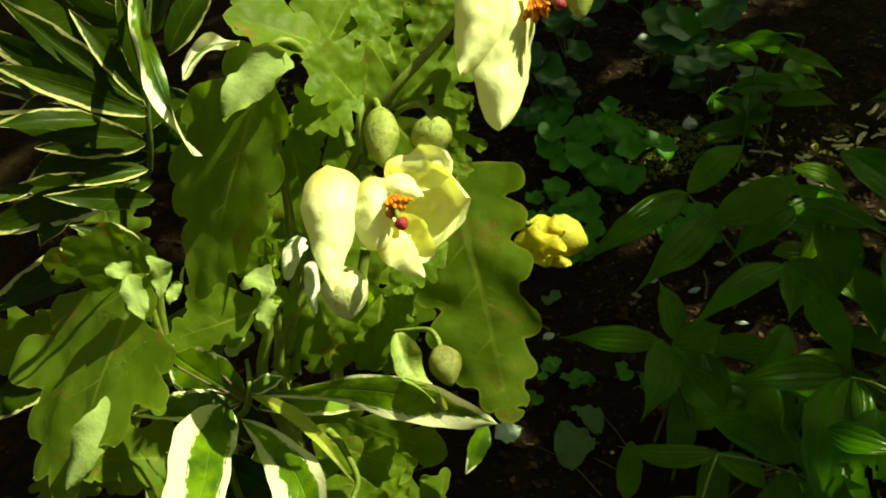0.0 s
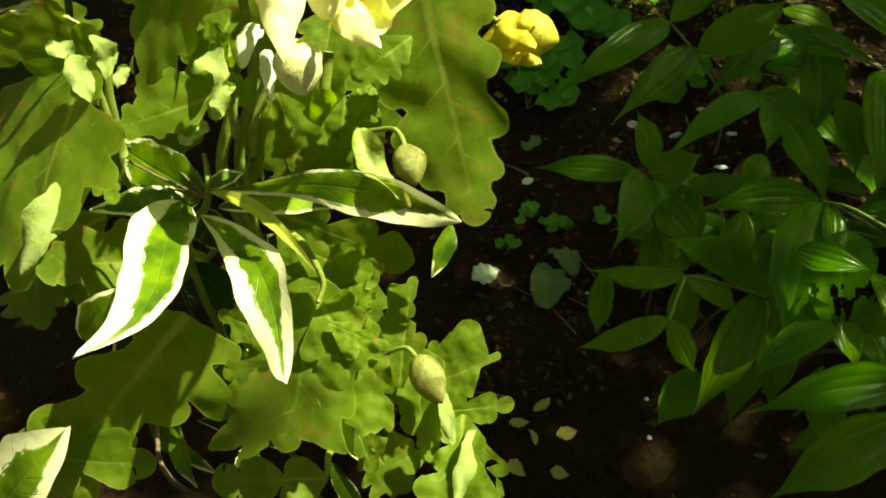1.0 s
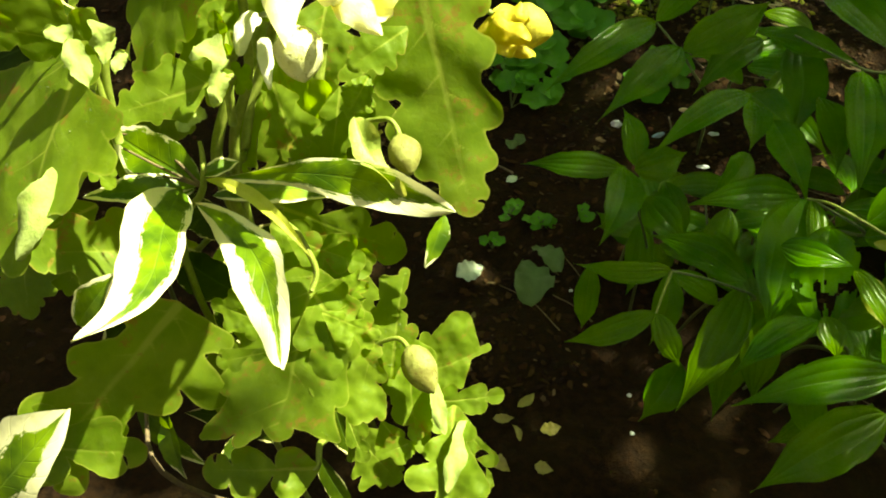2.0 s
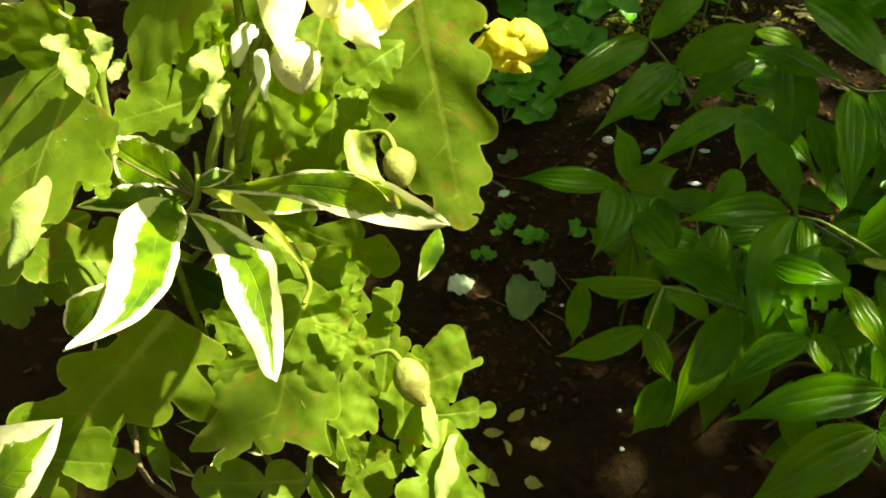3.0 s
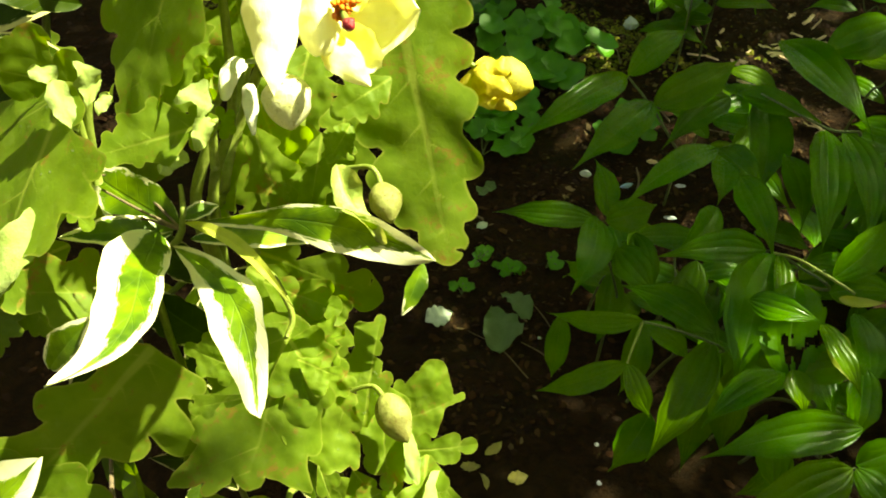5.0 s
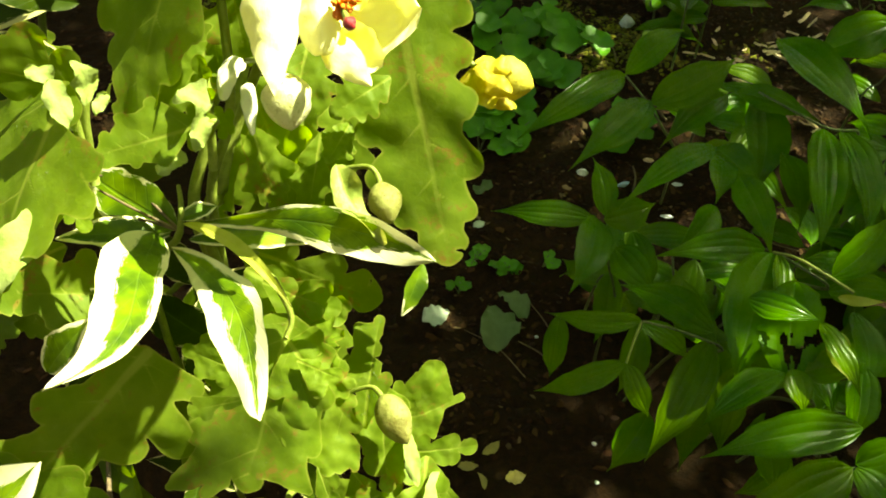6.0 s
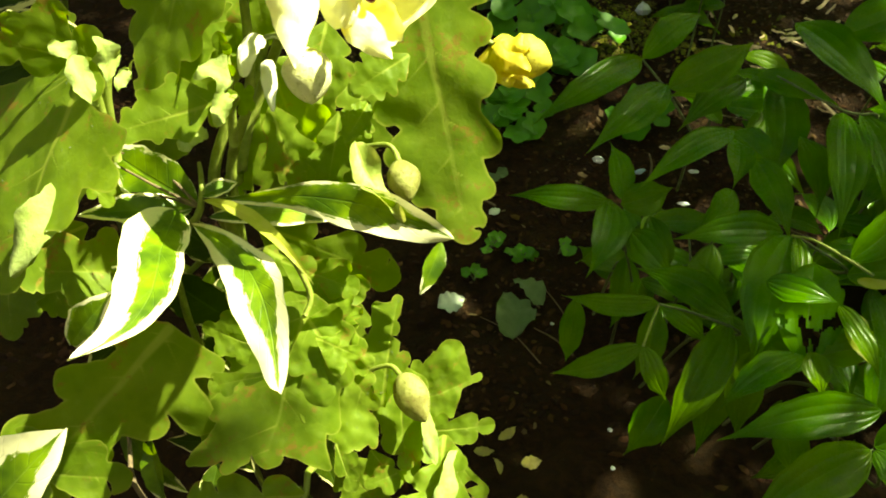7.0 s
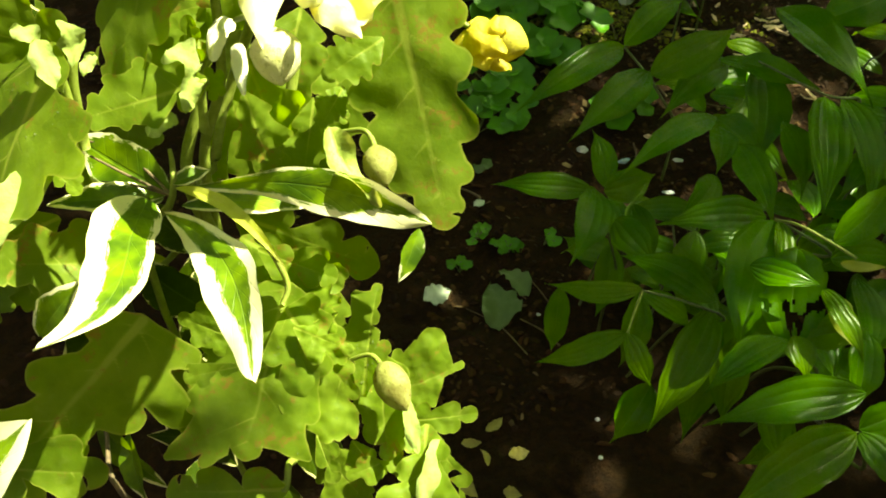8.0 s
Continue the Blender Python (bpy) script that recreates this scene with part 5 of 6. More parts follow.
variegated_leaf(second, (-0.1358, 0.2686, 0.4537), (-0.1672, 0.2596, 0.4612), 0.0102, face=(-0.3,-0.75,0.5), fold=0.3, pale=1.0, mid=0.05, material=M_VAR_SHADED)
variegated_leaf(second, (-0.1160, 0.2947, 0.5001), (-0.1039, 0.2977, 0.5188), 0.0099, face=(-0.3,-0.75,0.5), fold=0.3, pale=1.0, mid=-0.30, material=M_VAR_SHADED)
variegated_leaf(second, (-0.1139, 0.2989, 0.4893), (-0.0925, 0.3202, 0.5137), 0.0140, face=(-0.3,-0.75,0.5), fold=0.3, pale=1.0, mid=0.22, material=M_VAR_SHADED)
variegated_leaf(second, (-0.1463, 0.2476, 0.3968), (-0.1980, 0.2178, 0.3804), 0.0156, face=(-0.3,-0.75,0.5), fold=0.2, pale=1.0, mid=-0.20, material=M_VAR_SHADED)
variegated_leaf(second, (-0.1451, 0.2750, 0.3828), (-0.1690, 0.2485, 0.3839), 0.0150, face=(-0.3,-0.75,0.5), fold=0.2, pale=1.0, mid=0.05, material=M_VAR_SHADED)
variegated_leaf(second, (-0.1105, 0.2591, 0.4875), (-0.1535, 0.2527, 0.5120), 0.0088, face=(-0.1,-0.7,0.65), fold=0.3, pale=1.0, mid=-0.30, material=M_VAR_SHADED)
variegated_leaf(second, (-0.1115, 0.2626, 0.4888), (-0.1541, 0.2735, 0.5251), 0.0092, face=(0.0,-0.7,0.65), fold=0.3, pale=1.0, mid=0.22, material=M_VAR_SHADED)
variegated_leaf(second, (-0.1103, 0.2603, 0.4921), (-0.1285, 0.2666, 0.5222), 0.0073, face=(0.2,-0.6,0.7), fold=0.4, pale=1.0, mid=-0.20, material=M_VAR_SHADED)
variegated_leaf(second, (-0.1094, 0.2608, 0.4959), (-0.1133, 0.2719, 0.5275), 0.0067, face=(0.2,-0.6,0.7), fold=0.4, pale=1.0, mid=0.05, material=M_VAR_SHADED)
variegated_leaf(second, (-0.1221, 0.2507, 0.4909), (-0.1483, 0.2341, 0.4998), 0.0076, face=(0.1,-0.5,0.8), fold=0.3, pale=1.0, mid=0.2, material=M_VAR_SHADED)
variegated_leaf(second, (-0.1149, 0.2563, 0.4685), (-0.1365, 0.2422, 0.4721), 0.0073, face=(0.0,-0.6,0.8), fold=0.3, pale=1.0, mid=-0.30, material=M_VAR_SHADED)
variegated_leaf(second, (-0.1220, 0.2482, 0.4431), (-0.1403, 0.2396, 0.4580), 0.0076, face=(0.1,-0.5,0.8), fold=0.3, pale=1.0, mid=0.22, material=M_VAR_SHADED)
variegated_leaf(second, (-0.1459, 0.2395, 0.4743), (-0.1548, 0.2272, 0.4758), 0.0061, face=(0.1,-0.5,0.8), fold=0.3, pale=1.0, mid=-0.20, material=M_VAR_SHADED)
rnd = random.Random(15)
for i in range(12):
    an = radians(rnd.uniform(95, 205))
    out = Vector((math.cos(an), rnd.uniform(-0.1, 0.3), math.sin(an) * 0.8)) * rnd.uniform(0.05, 0.085)
    b = Vector(TOPN) + Vector((rnd.uniform(-0.01, 0.01), rnd.uniform(0.012, 0.03), rnd.uniform(-0.03, 0.02)))
    variegated_leaf(second, b, b + out, rnd.uniform(0.012, 0.018), face=(-0.2, -0.8, 0.5), fold=0.25, ruffle=0.15, bend=rnd.uniform(-0.1, 0.1), pale=1.0, material=M_VAR_SHADED)
rnd = random.Random(12)
for i in range(26):
    b = SROOT.lerp(Vector(NODE), rnd.uniform(0.35, 0.9)) + Vector((rnd.uniform(-0.06, 0.03), rnd.uniform(-0.01, 0.05), 0))
    d = Vector((rnd.uniform(-1, 0.6), rnd.uniform(-0.5, 0.6), rnd.uniform(-0.4, 0.5))).normalized()
    variegated_leaf(shrub if i % 2 else second, b, b + d * rnd.uniform(0.03, 0.055), rnd.uniform(0.012, 0.02), face=(0.0, -0.8, 0.5), pale=1.0, material=M_VAR_SHADED)

# ---- leafy shoots beside the poppy ----
def shoot(root_xy, nodes, label="arching leafy shoot with glossy ribbed green leaves"):
    """A shoot that rises from the soil and bends over through its nodes."""
    root = on_ground(*root_xy)
    s = thing("leafy_shoot", root, label, "plant", "leafy shoots in the bed")
    pts = [root, root.lerp(Vector(nodes[0]), 0.5) + Vector((0, 0, 0.03))] + [Vector(p) for p in nodes]
    stem(s, pts, 0.0013, 0.0007, M_SHOOT_STEM)
    return s


s = shoot((0.24, 0.64), [(0.1797, 0.4758, 0.2254), (0.1544, 0.4835, 0.2606), (0.1371, 0.4996, 0.2761)])
shoot_leaf(s, (0.1371, 0.4996, 0.2761), (0.1857, 0.5409, 0.2882), 0.0247, face=(0.1,-0.6,0.8))
shoot_leaf(s, (0.1548, 0.4849, 0.2620), (0.2149, 0.5090, 0.2852), 0.0323, face=(0.1,-0.6,0.8))
shoot_leaf(s, (0.1371, 0.4990, 0.2756), (0.0588, 0.4433, 0.2635), 0.0260, face=(-0.2,-0.6,0.8))
shoot_leaf(s, (0.1506, 0.4784, 0.2696), (0.0918, 0.4223, 0.2571), 0.0296, face=(-0.2,-0.6,0.8))
shoot_leaf(s, (0.2155, 0.5074, 0.2558), (0.1621, 0.4647, 0.2424), 0.0274, face=(-0.1,-0.6,0.8))
shoot_leaf(s, (0.1857, 0.4311, 0.2679), (0.1181, 0.3870, 0.2572), 0.021, face=(-0.2, -0.5, 0.85), bend=0.06)

s = shoot((0.15, 0.46), [(0.1205, 0.3651, 0.2018), (0.1059, 0.3925, 0.2422)])
shoot_leaf(s, (0.1042, 0.3917, 0.2415), (0.0408, 0.3950, 0.2447), 0.0194, face=(0.0,-0.6,0.8))
shoot_leaf(s, (0.1130, 0.3925, 0.2422), (0.1068, 0.4275, 0.2621), 0.0187, face=(0.0,-0.8,0.6))
shoot_leaf(s, (0.1059, 0.3925, 0.2422), (0.0850, 0.3380, 0.2313), 0.0274, face=(0.0,-0.75,0.65))
shoot_leaf(s, (0.1112, 0.3912, 0.2410), (0.1446, 0.3988, 0.2483), 0.0246, face=(0.0,-0.75,0.65))
shoot_leaf(s, (0.1182, 0.3785, 0.2288), (0.1402, 0.3515, 0.2166), 0.0273, face=(0.0,-0.75,0.65))

s = shoot((0.17, 0.42), [(0.1694, 0.3047, 0.2200), (0.1429, 0.3038, 0.2372), (0.1151, 0.2972, 0.2544)])
stem(s, [(0.1151, 0.2969, 0.2542), (0.1098, 0.2866, 0.2484), (0.1055, 0.2778, 0.2427)], 0.0009, 0.0007)
shoot_leaf(s, (0.1055, 0.2778, 0.2427), (0.0580, 0.2762, 0.2203), 0.0166, face=(-0.1,-0.55,0.85))
shoot_leaf(s, (0.1055, 0.2778, 0.2427), (0.1196, 0.2598, 0.2183), 0.0160, face=(0.1,-0.7,0.7))
shoot_leaf(s, (0.1151, 0.2974, 0.2547), (0.0642, 0.3072, 0.2503), 0.0147, face=(-0.1,-0.55,0.85), bend=-0.06, tail=0.5)
shoot_leaf(s, (0.1602, 0.3030, 0.2322), (0.1199, 0.2498, 0.1906), 0.0275, face=(-0.5,-0.82,0.22))
shoot_leaf(s, (0.1649, 0.3121, 0.2272), (0.1121, 0.3389, 0.2391), 0.0244, face=(0.0,-0.6,0.8))
shoot_leaf(s, (0.1189, 0.3065, 0.2426), (0.1501, 0.2970, 0.2195), 0.0151, face=(0.0,-0.6,0.8))
shoot_leaf(s, (0.1288, 0.2821, 0.1912), (0.1044, 0.2575, 0.1675), 0.0273, face=(0.0,-0.75,0.65))
shoot_leaf(s, (0.1680, 0.3189, 0.2129), (0.1557, 0.2721, 0.1398), 0.0284, face=(0.0,-0.75,0.65))

s = shoot((0.27, 0.50), [(0.2282, 0.3268, 0.2483), (0.2069, 0.3336, 0.2618), (0.1932, 0.3346, 0.2697)])
shoot_leaf(s, (0.1926, 0.3341, 0.2699), (0.1631, 0.2686, 0.2388), 0.0440, face=(-0.1,-0.7,0.7), bend=0.10, tail=0.0)
shoot_leaf(s, (0.1893, 0.3371, 0.2694), (0.1252, 0.3273, 0.2738), 0.0228, face=(0.0,-0.6,0.8))
shoot_leaf(s, (0.1945, 0.3325, 0.2705), (0.1826, 0.2870, 0.2516), 0.0160, face=(0.2,-0.7,0.7), fold=0.4)
shoot_leaf(s, (0.1668, 0.2958, 0.2740), (0.1970, 0.2788, 0.2784), 0.0190, face=(0.2,-0.5,0.85), bend=0.1, tail=0.1)
chewed_leaf(s, (0.1971, 0.3100, 0.2719), (0.1898, 0.2614, 0.2414), 0.033, (-0.35, -0.85, 0.35))
stem(s, [(0.1926, 0.3341, 0.2699), (0.2008, 0.3241, 0.2756), (0.2136, 0.3098, 0.2761), (0.2243, 0.3000, 0.2741)], 0.0008, 0.0009)
young_leaf(s, (0.2163, 0.2994, 0.2712), (0.2349, 0.2898, 0.2785), 0.0055)
young_leaf(s, (0.2073, 0.2815, 0.2673), (0.2126, 0.2560, 0.2561), 0.0125)
shoot_leaf(s, (0.2154, 0.3107, 0.2744), (0.2498, 0.3365, 0.2993), 0.0242, face=(0.1,-0.6,0.8))
shoot_leaf(s, (0.2187, 0.3121, 0.2619), (0.2501, 0.2975, 0.2756), 0.0209, face=(0.1,-0.6,0.8))

s = shoot((0.23, 0.38), [(0.2050, 0.2612, 0.2267), (0.1903, 0.2620, 0.2455), (0.1852, 0.2648, 0.2538)])
shoot_leaf(s, (0.1829, 0.2642, 0.2532), (0.1382, 0.2430, 0.2369), 0.0197, face=(0.25,0.1,0.95), fold=0.3)
shoot_leaf(s, (0.1863, 0.2654, 0.2544), (0.1894, 0.2437, 0.2445), 0.0180, face=(0.1,-0.5,0.85))
shoot_leaf(s, (0.2123, 0.2323, 0.2516), (0.1355, 0.2262, 0.2345), 0.0254, face=(0.1,-0.45,0.9), bend=0.08, tail=0.5)
shoot_leaf(s, (0.2001, 0.2804, 0.2730), (0.2138, 0.2449, 0.2596), 0.0153, face=(0.2,-0.6,0.8))
shoot_leaf(s, (0.1917, 0.2680, 0.2472), (0.2270, 0.2691, 0.2552), 0.0205, face=(0.1,-0.4,0.9))
shoot_leaf(s, (0.1973, 0.2758, 0.2269), (0.1610, 0.2998, 0.2361), 0.0244, face=(0.0,-0.6,0.8))

s = shoot((0.26, 0.33), [(0.2080, 0.2047, 0.2277), (0.2013, 0.2121, 0.2488)])
shoot_leaf(s, (0.1998, 0.2109, 0.2504), (0.1366, 0.1831, 0.2277), 0.0312, face=(-0.1,-0.6,0.8))
shoot_leaf(s, (0.2021, 0.2119, 0.2486), (0.2165, 0.1854, 0.2369), 0.0207, face=(0.1,-0.6,0.8))
shoot_leaf(s, (0.2046, 0.2158, 0.2453), (0.2300, 0.2207, 0.2571), 0.0210, face=(0.1,-0.6,0.8))

s = shoot((0.38, 0.62), [(0.2885, 0.4561, 0.2620), (0.2615, 0.4501, 0.2701), (0.2256, 0.4833, 0.2744)])
shoot_leaf(s, (0.2607, 0.4496, 0.2696), (0.2431, 0.3673, 0.2388), 0.0348, face=(0.0,-0.8,0.6))
shoot_leaf(s, (0.2724, 0.4491, 0.2691), (0.2714, 0.3714, 0.2358), 0.0296, face=(0.1,-0.8,0.6))
shoot_leaf(s, (0.2468, 0.5271, 0.2891), (0.2936, 0.4458, 0.2664), 0.04, face=(0.2, -0.6, 0.8))
shoot_leaf(s, (0.2139, 0.4914, 0.2690), (0.2640, 0.4638, 0.2658), 0.022, face=(0.1, -0.6, 0.8))
shoot_leaf(s, (0.2354, 0.4975, 0.2602), (0.2218, 0.4316, 0.2244), 0.0374, face=(-0.1,-0.8,0.6))
shoot_leaf(s, (0.3043, 0.5656, 0.2565), (0.3680, 0.5855, 0.2757), 0.0412, face=(0.0,-0.6,0.8))
shoot_leaf(s, (0.1991, 0.4520, 0.2441), (0.1892, 0.4138, 0.2351), 0.0231, face=(0.0,-0.8,0.6))
shoot_leaf(s, (0.1816, 0.3975, 0.2471), (0.1523, 0.3689, 0.2334), 0.0230, face=(0.0,-0.8,0.6))

s = shoot((0.25, 0.36), [(0.2188, 0.2541, 0.1902), (0.2103, 0.2819, 0.2040)])
shoot_leaf(s, (0.1804, 0.3042, 0.2055), (0.1725, 0.2691, 0.1649), 0.0260, face=(-0.1, -0.75, 0.65))
shoot_leaf(s, (0.2085, 0.2648, 0.1786), (0.1815, 0.2510, 0.1518), 0.024, face=(-0.3, -0.9, 0.2))
shoot_leaf(s, (0.2330, 0.2594, 0.1818), (0.2111, 0.2427, 0.1544), 0.024, face=(-0.2, -0.9, 0.2))
shoot_leaf(s, (0.1909, 0.2700, 0.1990), (0.1958, 0.2406, 0.1707), 0.0240, face=(0.1, -0.75, 0.65))
shoot_leaf(s, (0.2346, 0.3060, 0.2519), (0.2323, 0.2632, 0.2309), 0.0240, face=(0.1, -0.7, 0.7))
shoot_leaf(s, (0.2328, 0.2773, 0.2416), (0.2255, 0.2458, 0.2150), 0.0240, face=(0, -0.7, 0.7))
shoot_leaf(s, (0.2108, 0.2837, 0.2329), (0.2137, 0.2537, 0.2265), 0.0200, face=(0.2, -0.6, 0.8))
shoot_leaf(s, (0.1752, 0.3182, 0.1871), (0.1605, 0.2849, 0.1454), 0.0260, face=(-0.1, -0.8, 0.6))
shoot_leaf(s, (0.2264, 0.2828, 0.2138), (0.2431, 0.2681, 0.2137), 0.0220, face=(0.1, -0.6, 0.8))
shoot_leaf(s, (0.1873, 0.3222, 0.2095), (0.1653, 0.3064, 0.1743), 0.0240, face=(-0.2, -0.7, 0.7))

s = shoot((0.22, 0.47), [(0.1714, 0.3743, 0.1634), (0.1678, 0.4112, 0.1965)])
shoot_leaf(s, (0.1377, 0.4099, 0.2131), (0.1479, 0.3761, 0.1838), 0.0220, face=(0, -0.8, 0.6))
shoot_leaf(s, (0.1733, 0.3827, 0.2147), (0.1609, 0.3477, 0.1778), 0.0260, face=(-0.1, -0.8, 0.6))
shoot_leaf(s, (0.1194, 0.3801, 0.2060), (0.1109, 0.3524, 0.1654), 0.0220, face=(-0.1, -0.8, 0.6))
shoot_leaf(s, (0.0845, 0.3509, 0.1977), (0.0804, 0.3320, 0.1556), 0.0180, face=(-0.1, -0.8, 0.6))
shoot_leaf(s, (0.1527, 0.3764, 0.1999), (0.1790, 0.3455, 0.1974), 0.0240, face=(0.1, -0.7, 0.7))
shoot_leaf(s, (0.1340, 0.3472, 0.1947), (0.1222, 0.3190, 0.1559), 0.0220, face=(-0.1, -0.8, 0.6))
shoot_leaf(s, (0.1998, 0.4649, 0.2418), (0.2239, 0.4226, 0.2380), 0.0280, face=(0.1, -0.8, 0.6))
shoot_leaf(s, (0.2073, 0.4345, 0.2421), (0.2203, 0.3808, 0.2224), 0.0280, face=(0, -0.8, 0.6))
shoot_leaf(s, (0.2360, 0.4434, 0.2544), (0.2391, 0.3928, 0.2309), 0.0260, face=(0.1, -0.8, 0.6))

# lower and farther foliage of the same shoots
clear = [(0.163, 0.685), (0.204, 0.667), (0.263, 0.678), (0.241, 0.635), (0.406, 0.872), (0.492, 0.889)]
for i in range(62):
    x, y = rnd.uniform(0.12, 0.60), rnd.uniform(0.30, 0.95)
    if (y < 0.43 and x < 0.32) or x < 0.12 + 0.25 * max(0.0, 0.45 - y) or (x < 0.28 and y > 0.7) or min(math.hypot(x - p, y + 0.03 - q) for p, q in clear) < 0.075:
        continue
    top = on_ground(x, y) + Vector((rnd.uniform(-0.03, 0.03), rnd.uniform(-0.04, 0.02), rnd.uniform(0.05, 0.16)))
    s = shoot((x, y), [top.lerp(on_ground(x, y), 0.3), top])
    for k in range(5):
        an = rnd.uniform(0, 6.28)
        b = top - Vector((0, 0, 0.02 * k))
        d = Vector((math.cos(an), math.sin(an), rnd.uniform(-0.5, 0.1)))
        shoot_leaf(s, b, b + d * rnd.uniform(0.05, 0.075), rnd.uniform(0.022, 0.032), face=(rnd.uniform(-0.3, 0.3), -0.3, 0.9))

# ---- seedlings and small things on the soil ----
def round_leaf(plant, centre, radius, face, material, seed, notch=0.35):
    """A scalloped round leaf of a seedling."""
    rnd = random.Random(seed)
    c, n = Vector(centre), Vector(face).normalized()
    x = n.cross(Vector((0.2, 0.95, 0.1))).normalized()
    y = n.cross(x)
    verts, faces, ph = [c], [], rnd.uniform(0, 6.28)
    for r in (0.5, 1.0):
        for k in range(24):
            an = 6.2832 * k / 24
            q = radius * r * (1 + 0.10 * r * math.cos(5 * an + ph)) * (1 - notch * r * math.exp(-((((an - ph) % 6.2832) - 3.14) ** 2) * 6))
            verts.append(c + x * (q * math.cos(an)) + y * (q * math.sin(an)) + n * (q * r * 0.25 + radius * 0.06 * math.sin(3 * an + ph)))
    for k in range(24):
        a, b = 1 + k, 1 + (k + 1) % 24
        faces += [(0, a, b), (a, a + 24, b + 24, b)]
    return link("leaf", verts, faces, material, plant)


def seedling(x, y, size, count, seed, material=M_CLOVER, height=0.04, label="bright green seedling with round leaves on soil"):
    rnd = random.Random(seed)
    root = on_ground(x, y)
    s = thing("seedling", root, label, "seedling", "seedlings on the soil")
    for k in range(count):
        an = rnd.uniform(0, 6.28)
        e = root + Vector((math.cos(an), math.sin(an), 0)) * rnd.uniform(0.6, 2.2) * size + Vector((0, 0, rnd.uniform(0.3, 1.0) * height))
        link("leaf_stalk", *tube([root, root.lerp(e, 0.5) + Vector((0, 0, 0.004)), e], 0.0006, 0.0005, 5, 3), M_SHOOT_STEM, s)
        round_leaf(s, e, size * rnd.uniform(0.7, 1.2), (rnd.uniform(-0.4, 0.4), rnd.uniform(-0.6, 0.1), 0.9), material, seed * 31 + k)
    return s


seedling(0.134, 0.930, 0.016, 7, 1)
seedling(0.172, 0.874, 0.017, 7, 2)
seedling(0.077, 0.794, 0.015, 7, 3)
seedling(0.117, 0.850, 0.016, 6, 4)
seedling(0.215, 0.723, 0.013, 5, 5)
seedling(0.095, 0.732, 0.013, 5, 6, M_CLOVER, 0.02)
seedling(0.060, 0.713, 0.012, 5, 13, M_CLOVER, 0.025)
seedling(0.088, 0.768, 0.014, 6, 14, M_CLOVER, 0.03)
seedling(0.141, 0.833, 0.016, 6, 15, M_CLOVER, 0.03)
seedling(0.228, 0.747, 0.012, 6, 16, M_CLOVER, 0.03)
seedling(0.053, 0.757, 0.012, 6, 17, M_CLOVER, 0.03)
seedling(0.199, 0.737, 0.010, 5, 18, M_CLOVER, 0.02)
seedling(0.051, 0.569, 0.006, 5, 19, M_CLOVER, 0.012)
seedling(0.114, 0.561, 0.006, 5, 20, M_CLOVER, 0.012)
seedling(0.080, 0.557, 0.007, 6, 7, M_CLOVER, 0.015)
seedling(0.034, 0.539, 0.005, 6, 8, M_CLOVER, 0.012)
seedling(0.083, 0.964, 0.015, 6, 9)
seedling(0.061, 0.658, 0.006, 4, 10, M_GREYLEAF, 0.012, "dull green seedling with round leaves on soil")
seedling(0.102, 0.893, 0.018, 6, 11)
seedling(0.155, 0.878, 0.018, 6, 12)
for k, (x, y) in enumerate([(0.249, 1.263), (0.293, 1.094), (0.229, 1.083), (0.293, 0.987), (0.088, 0.987), (0.117, 1.143), (0.307, 1.342)]):
    seedling(x, y, 0.026, 7, 40 + k, M_IVY, 0.10, "dark glossy ivy-like ground cover in shade")


def fallen_leaf(x, y, length, width, turn, material, label, seed, lift=0.004):
    c = on_ground(x, y, lift)
    d = Vector((math.cos(radians(turn)), math.sin(radians(turn)), 0.05)) * (length / 2)
    v, f, uv = blade(c - d, c + d, width, lance(0.75, 0.95), (0.05, -0.1, 1), 0.10, 0.35, 25, 0.2, 0.1, 0, 0, 0, 14, 4, seed)
    return tagged(link("fallen_leaf", v, f, material, None, "", uv), label, "leaf", "fallen leaves on the soil")


YL = "small yellowed fallen leaf lying on dark soil"
fallen_leaf(*(0.070, 0.335), 0.016, 0.011, 10, M_YELLOWED, YL, 1)
fallen_leaf(*(0.053, 0.361), 0.018, 0.008, 40, M_YELLOWED, YL, 2)
fallen_leaf(*(0.032, 0.310), 0.018, 0.011, -50, M_YELLOWED, YL, 3)
fallen_leaf(*(0.062, 0.301), 0.014, 0.010, -20, M_YELLOWED, YL, 4)
fallen_leaf(*(0.035, 0.348), 0.016, 0.008, 0, M_YELLOWED, YL, 5)
fallen_leaf(*(0.044, 0.334), 0.015, 0.005, 110, M_YELLOWED, YL, 6)
fallen_leaf(*(0.062, 0.488), 0.052, 0.036, 95, M_GREYLEAF, "large dull grey-green leaf lying on soil", 7, 0.01)
fallen_leaf(*(0.081, 0.511), 0.038, 0.022, 130, M_GREYLEAF, "dull grey-green leaf lying on soil", 8, 0.012)
fallen_leaf(*(0.012, 0.501), 0.026, 0.022, 20, M_PALELEAF, "pale heart-shaped fallen leaf on soil", 9, 0.008)
fallen_leaf(*(0.055, 0.606), 0.013, 0.009, 30, M_PALELEAF, "small pale fallen leaf on soil", 10)
fallen_leaf(*(0.388, 0.827), 0.030, 0.012, 60, M_YELLOWED, YL, 11)


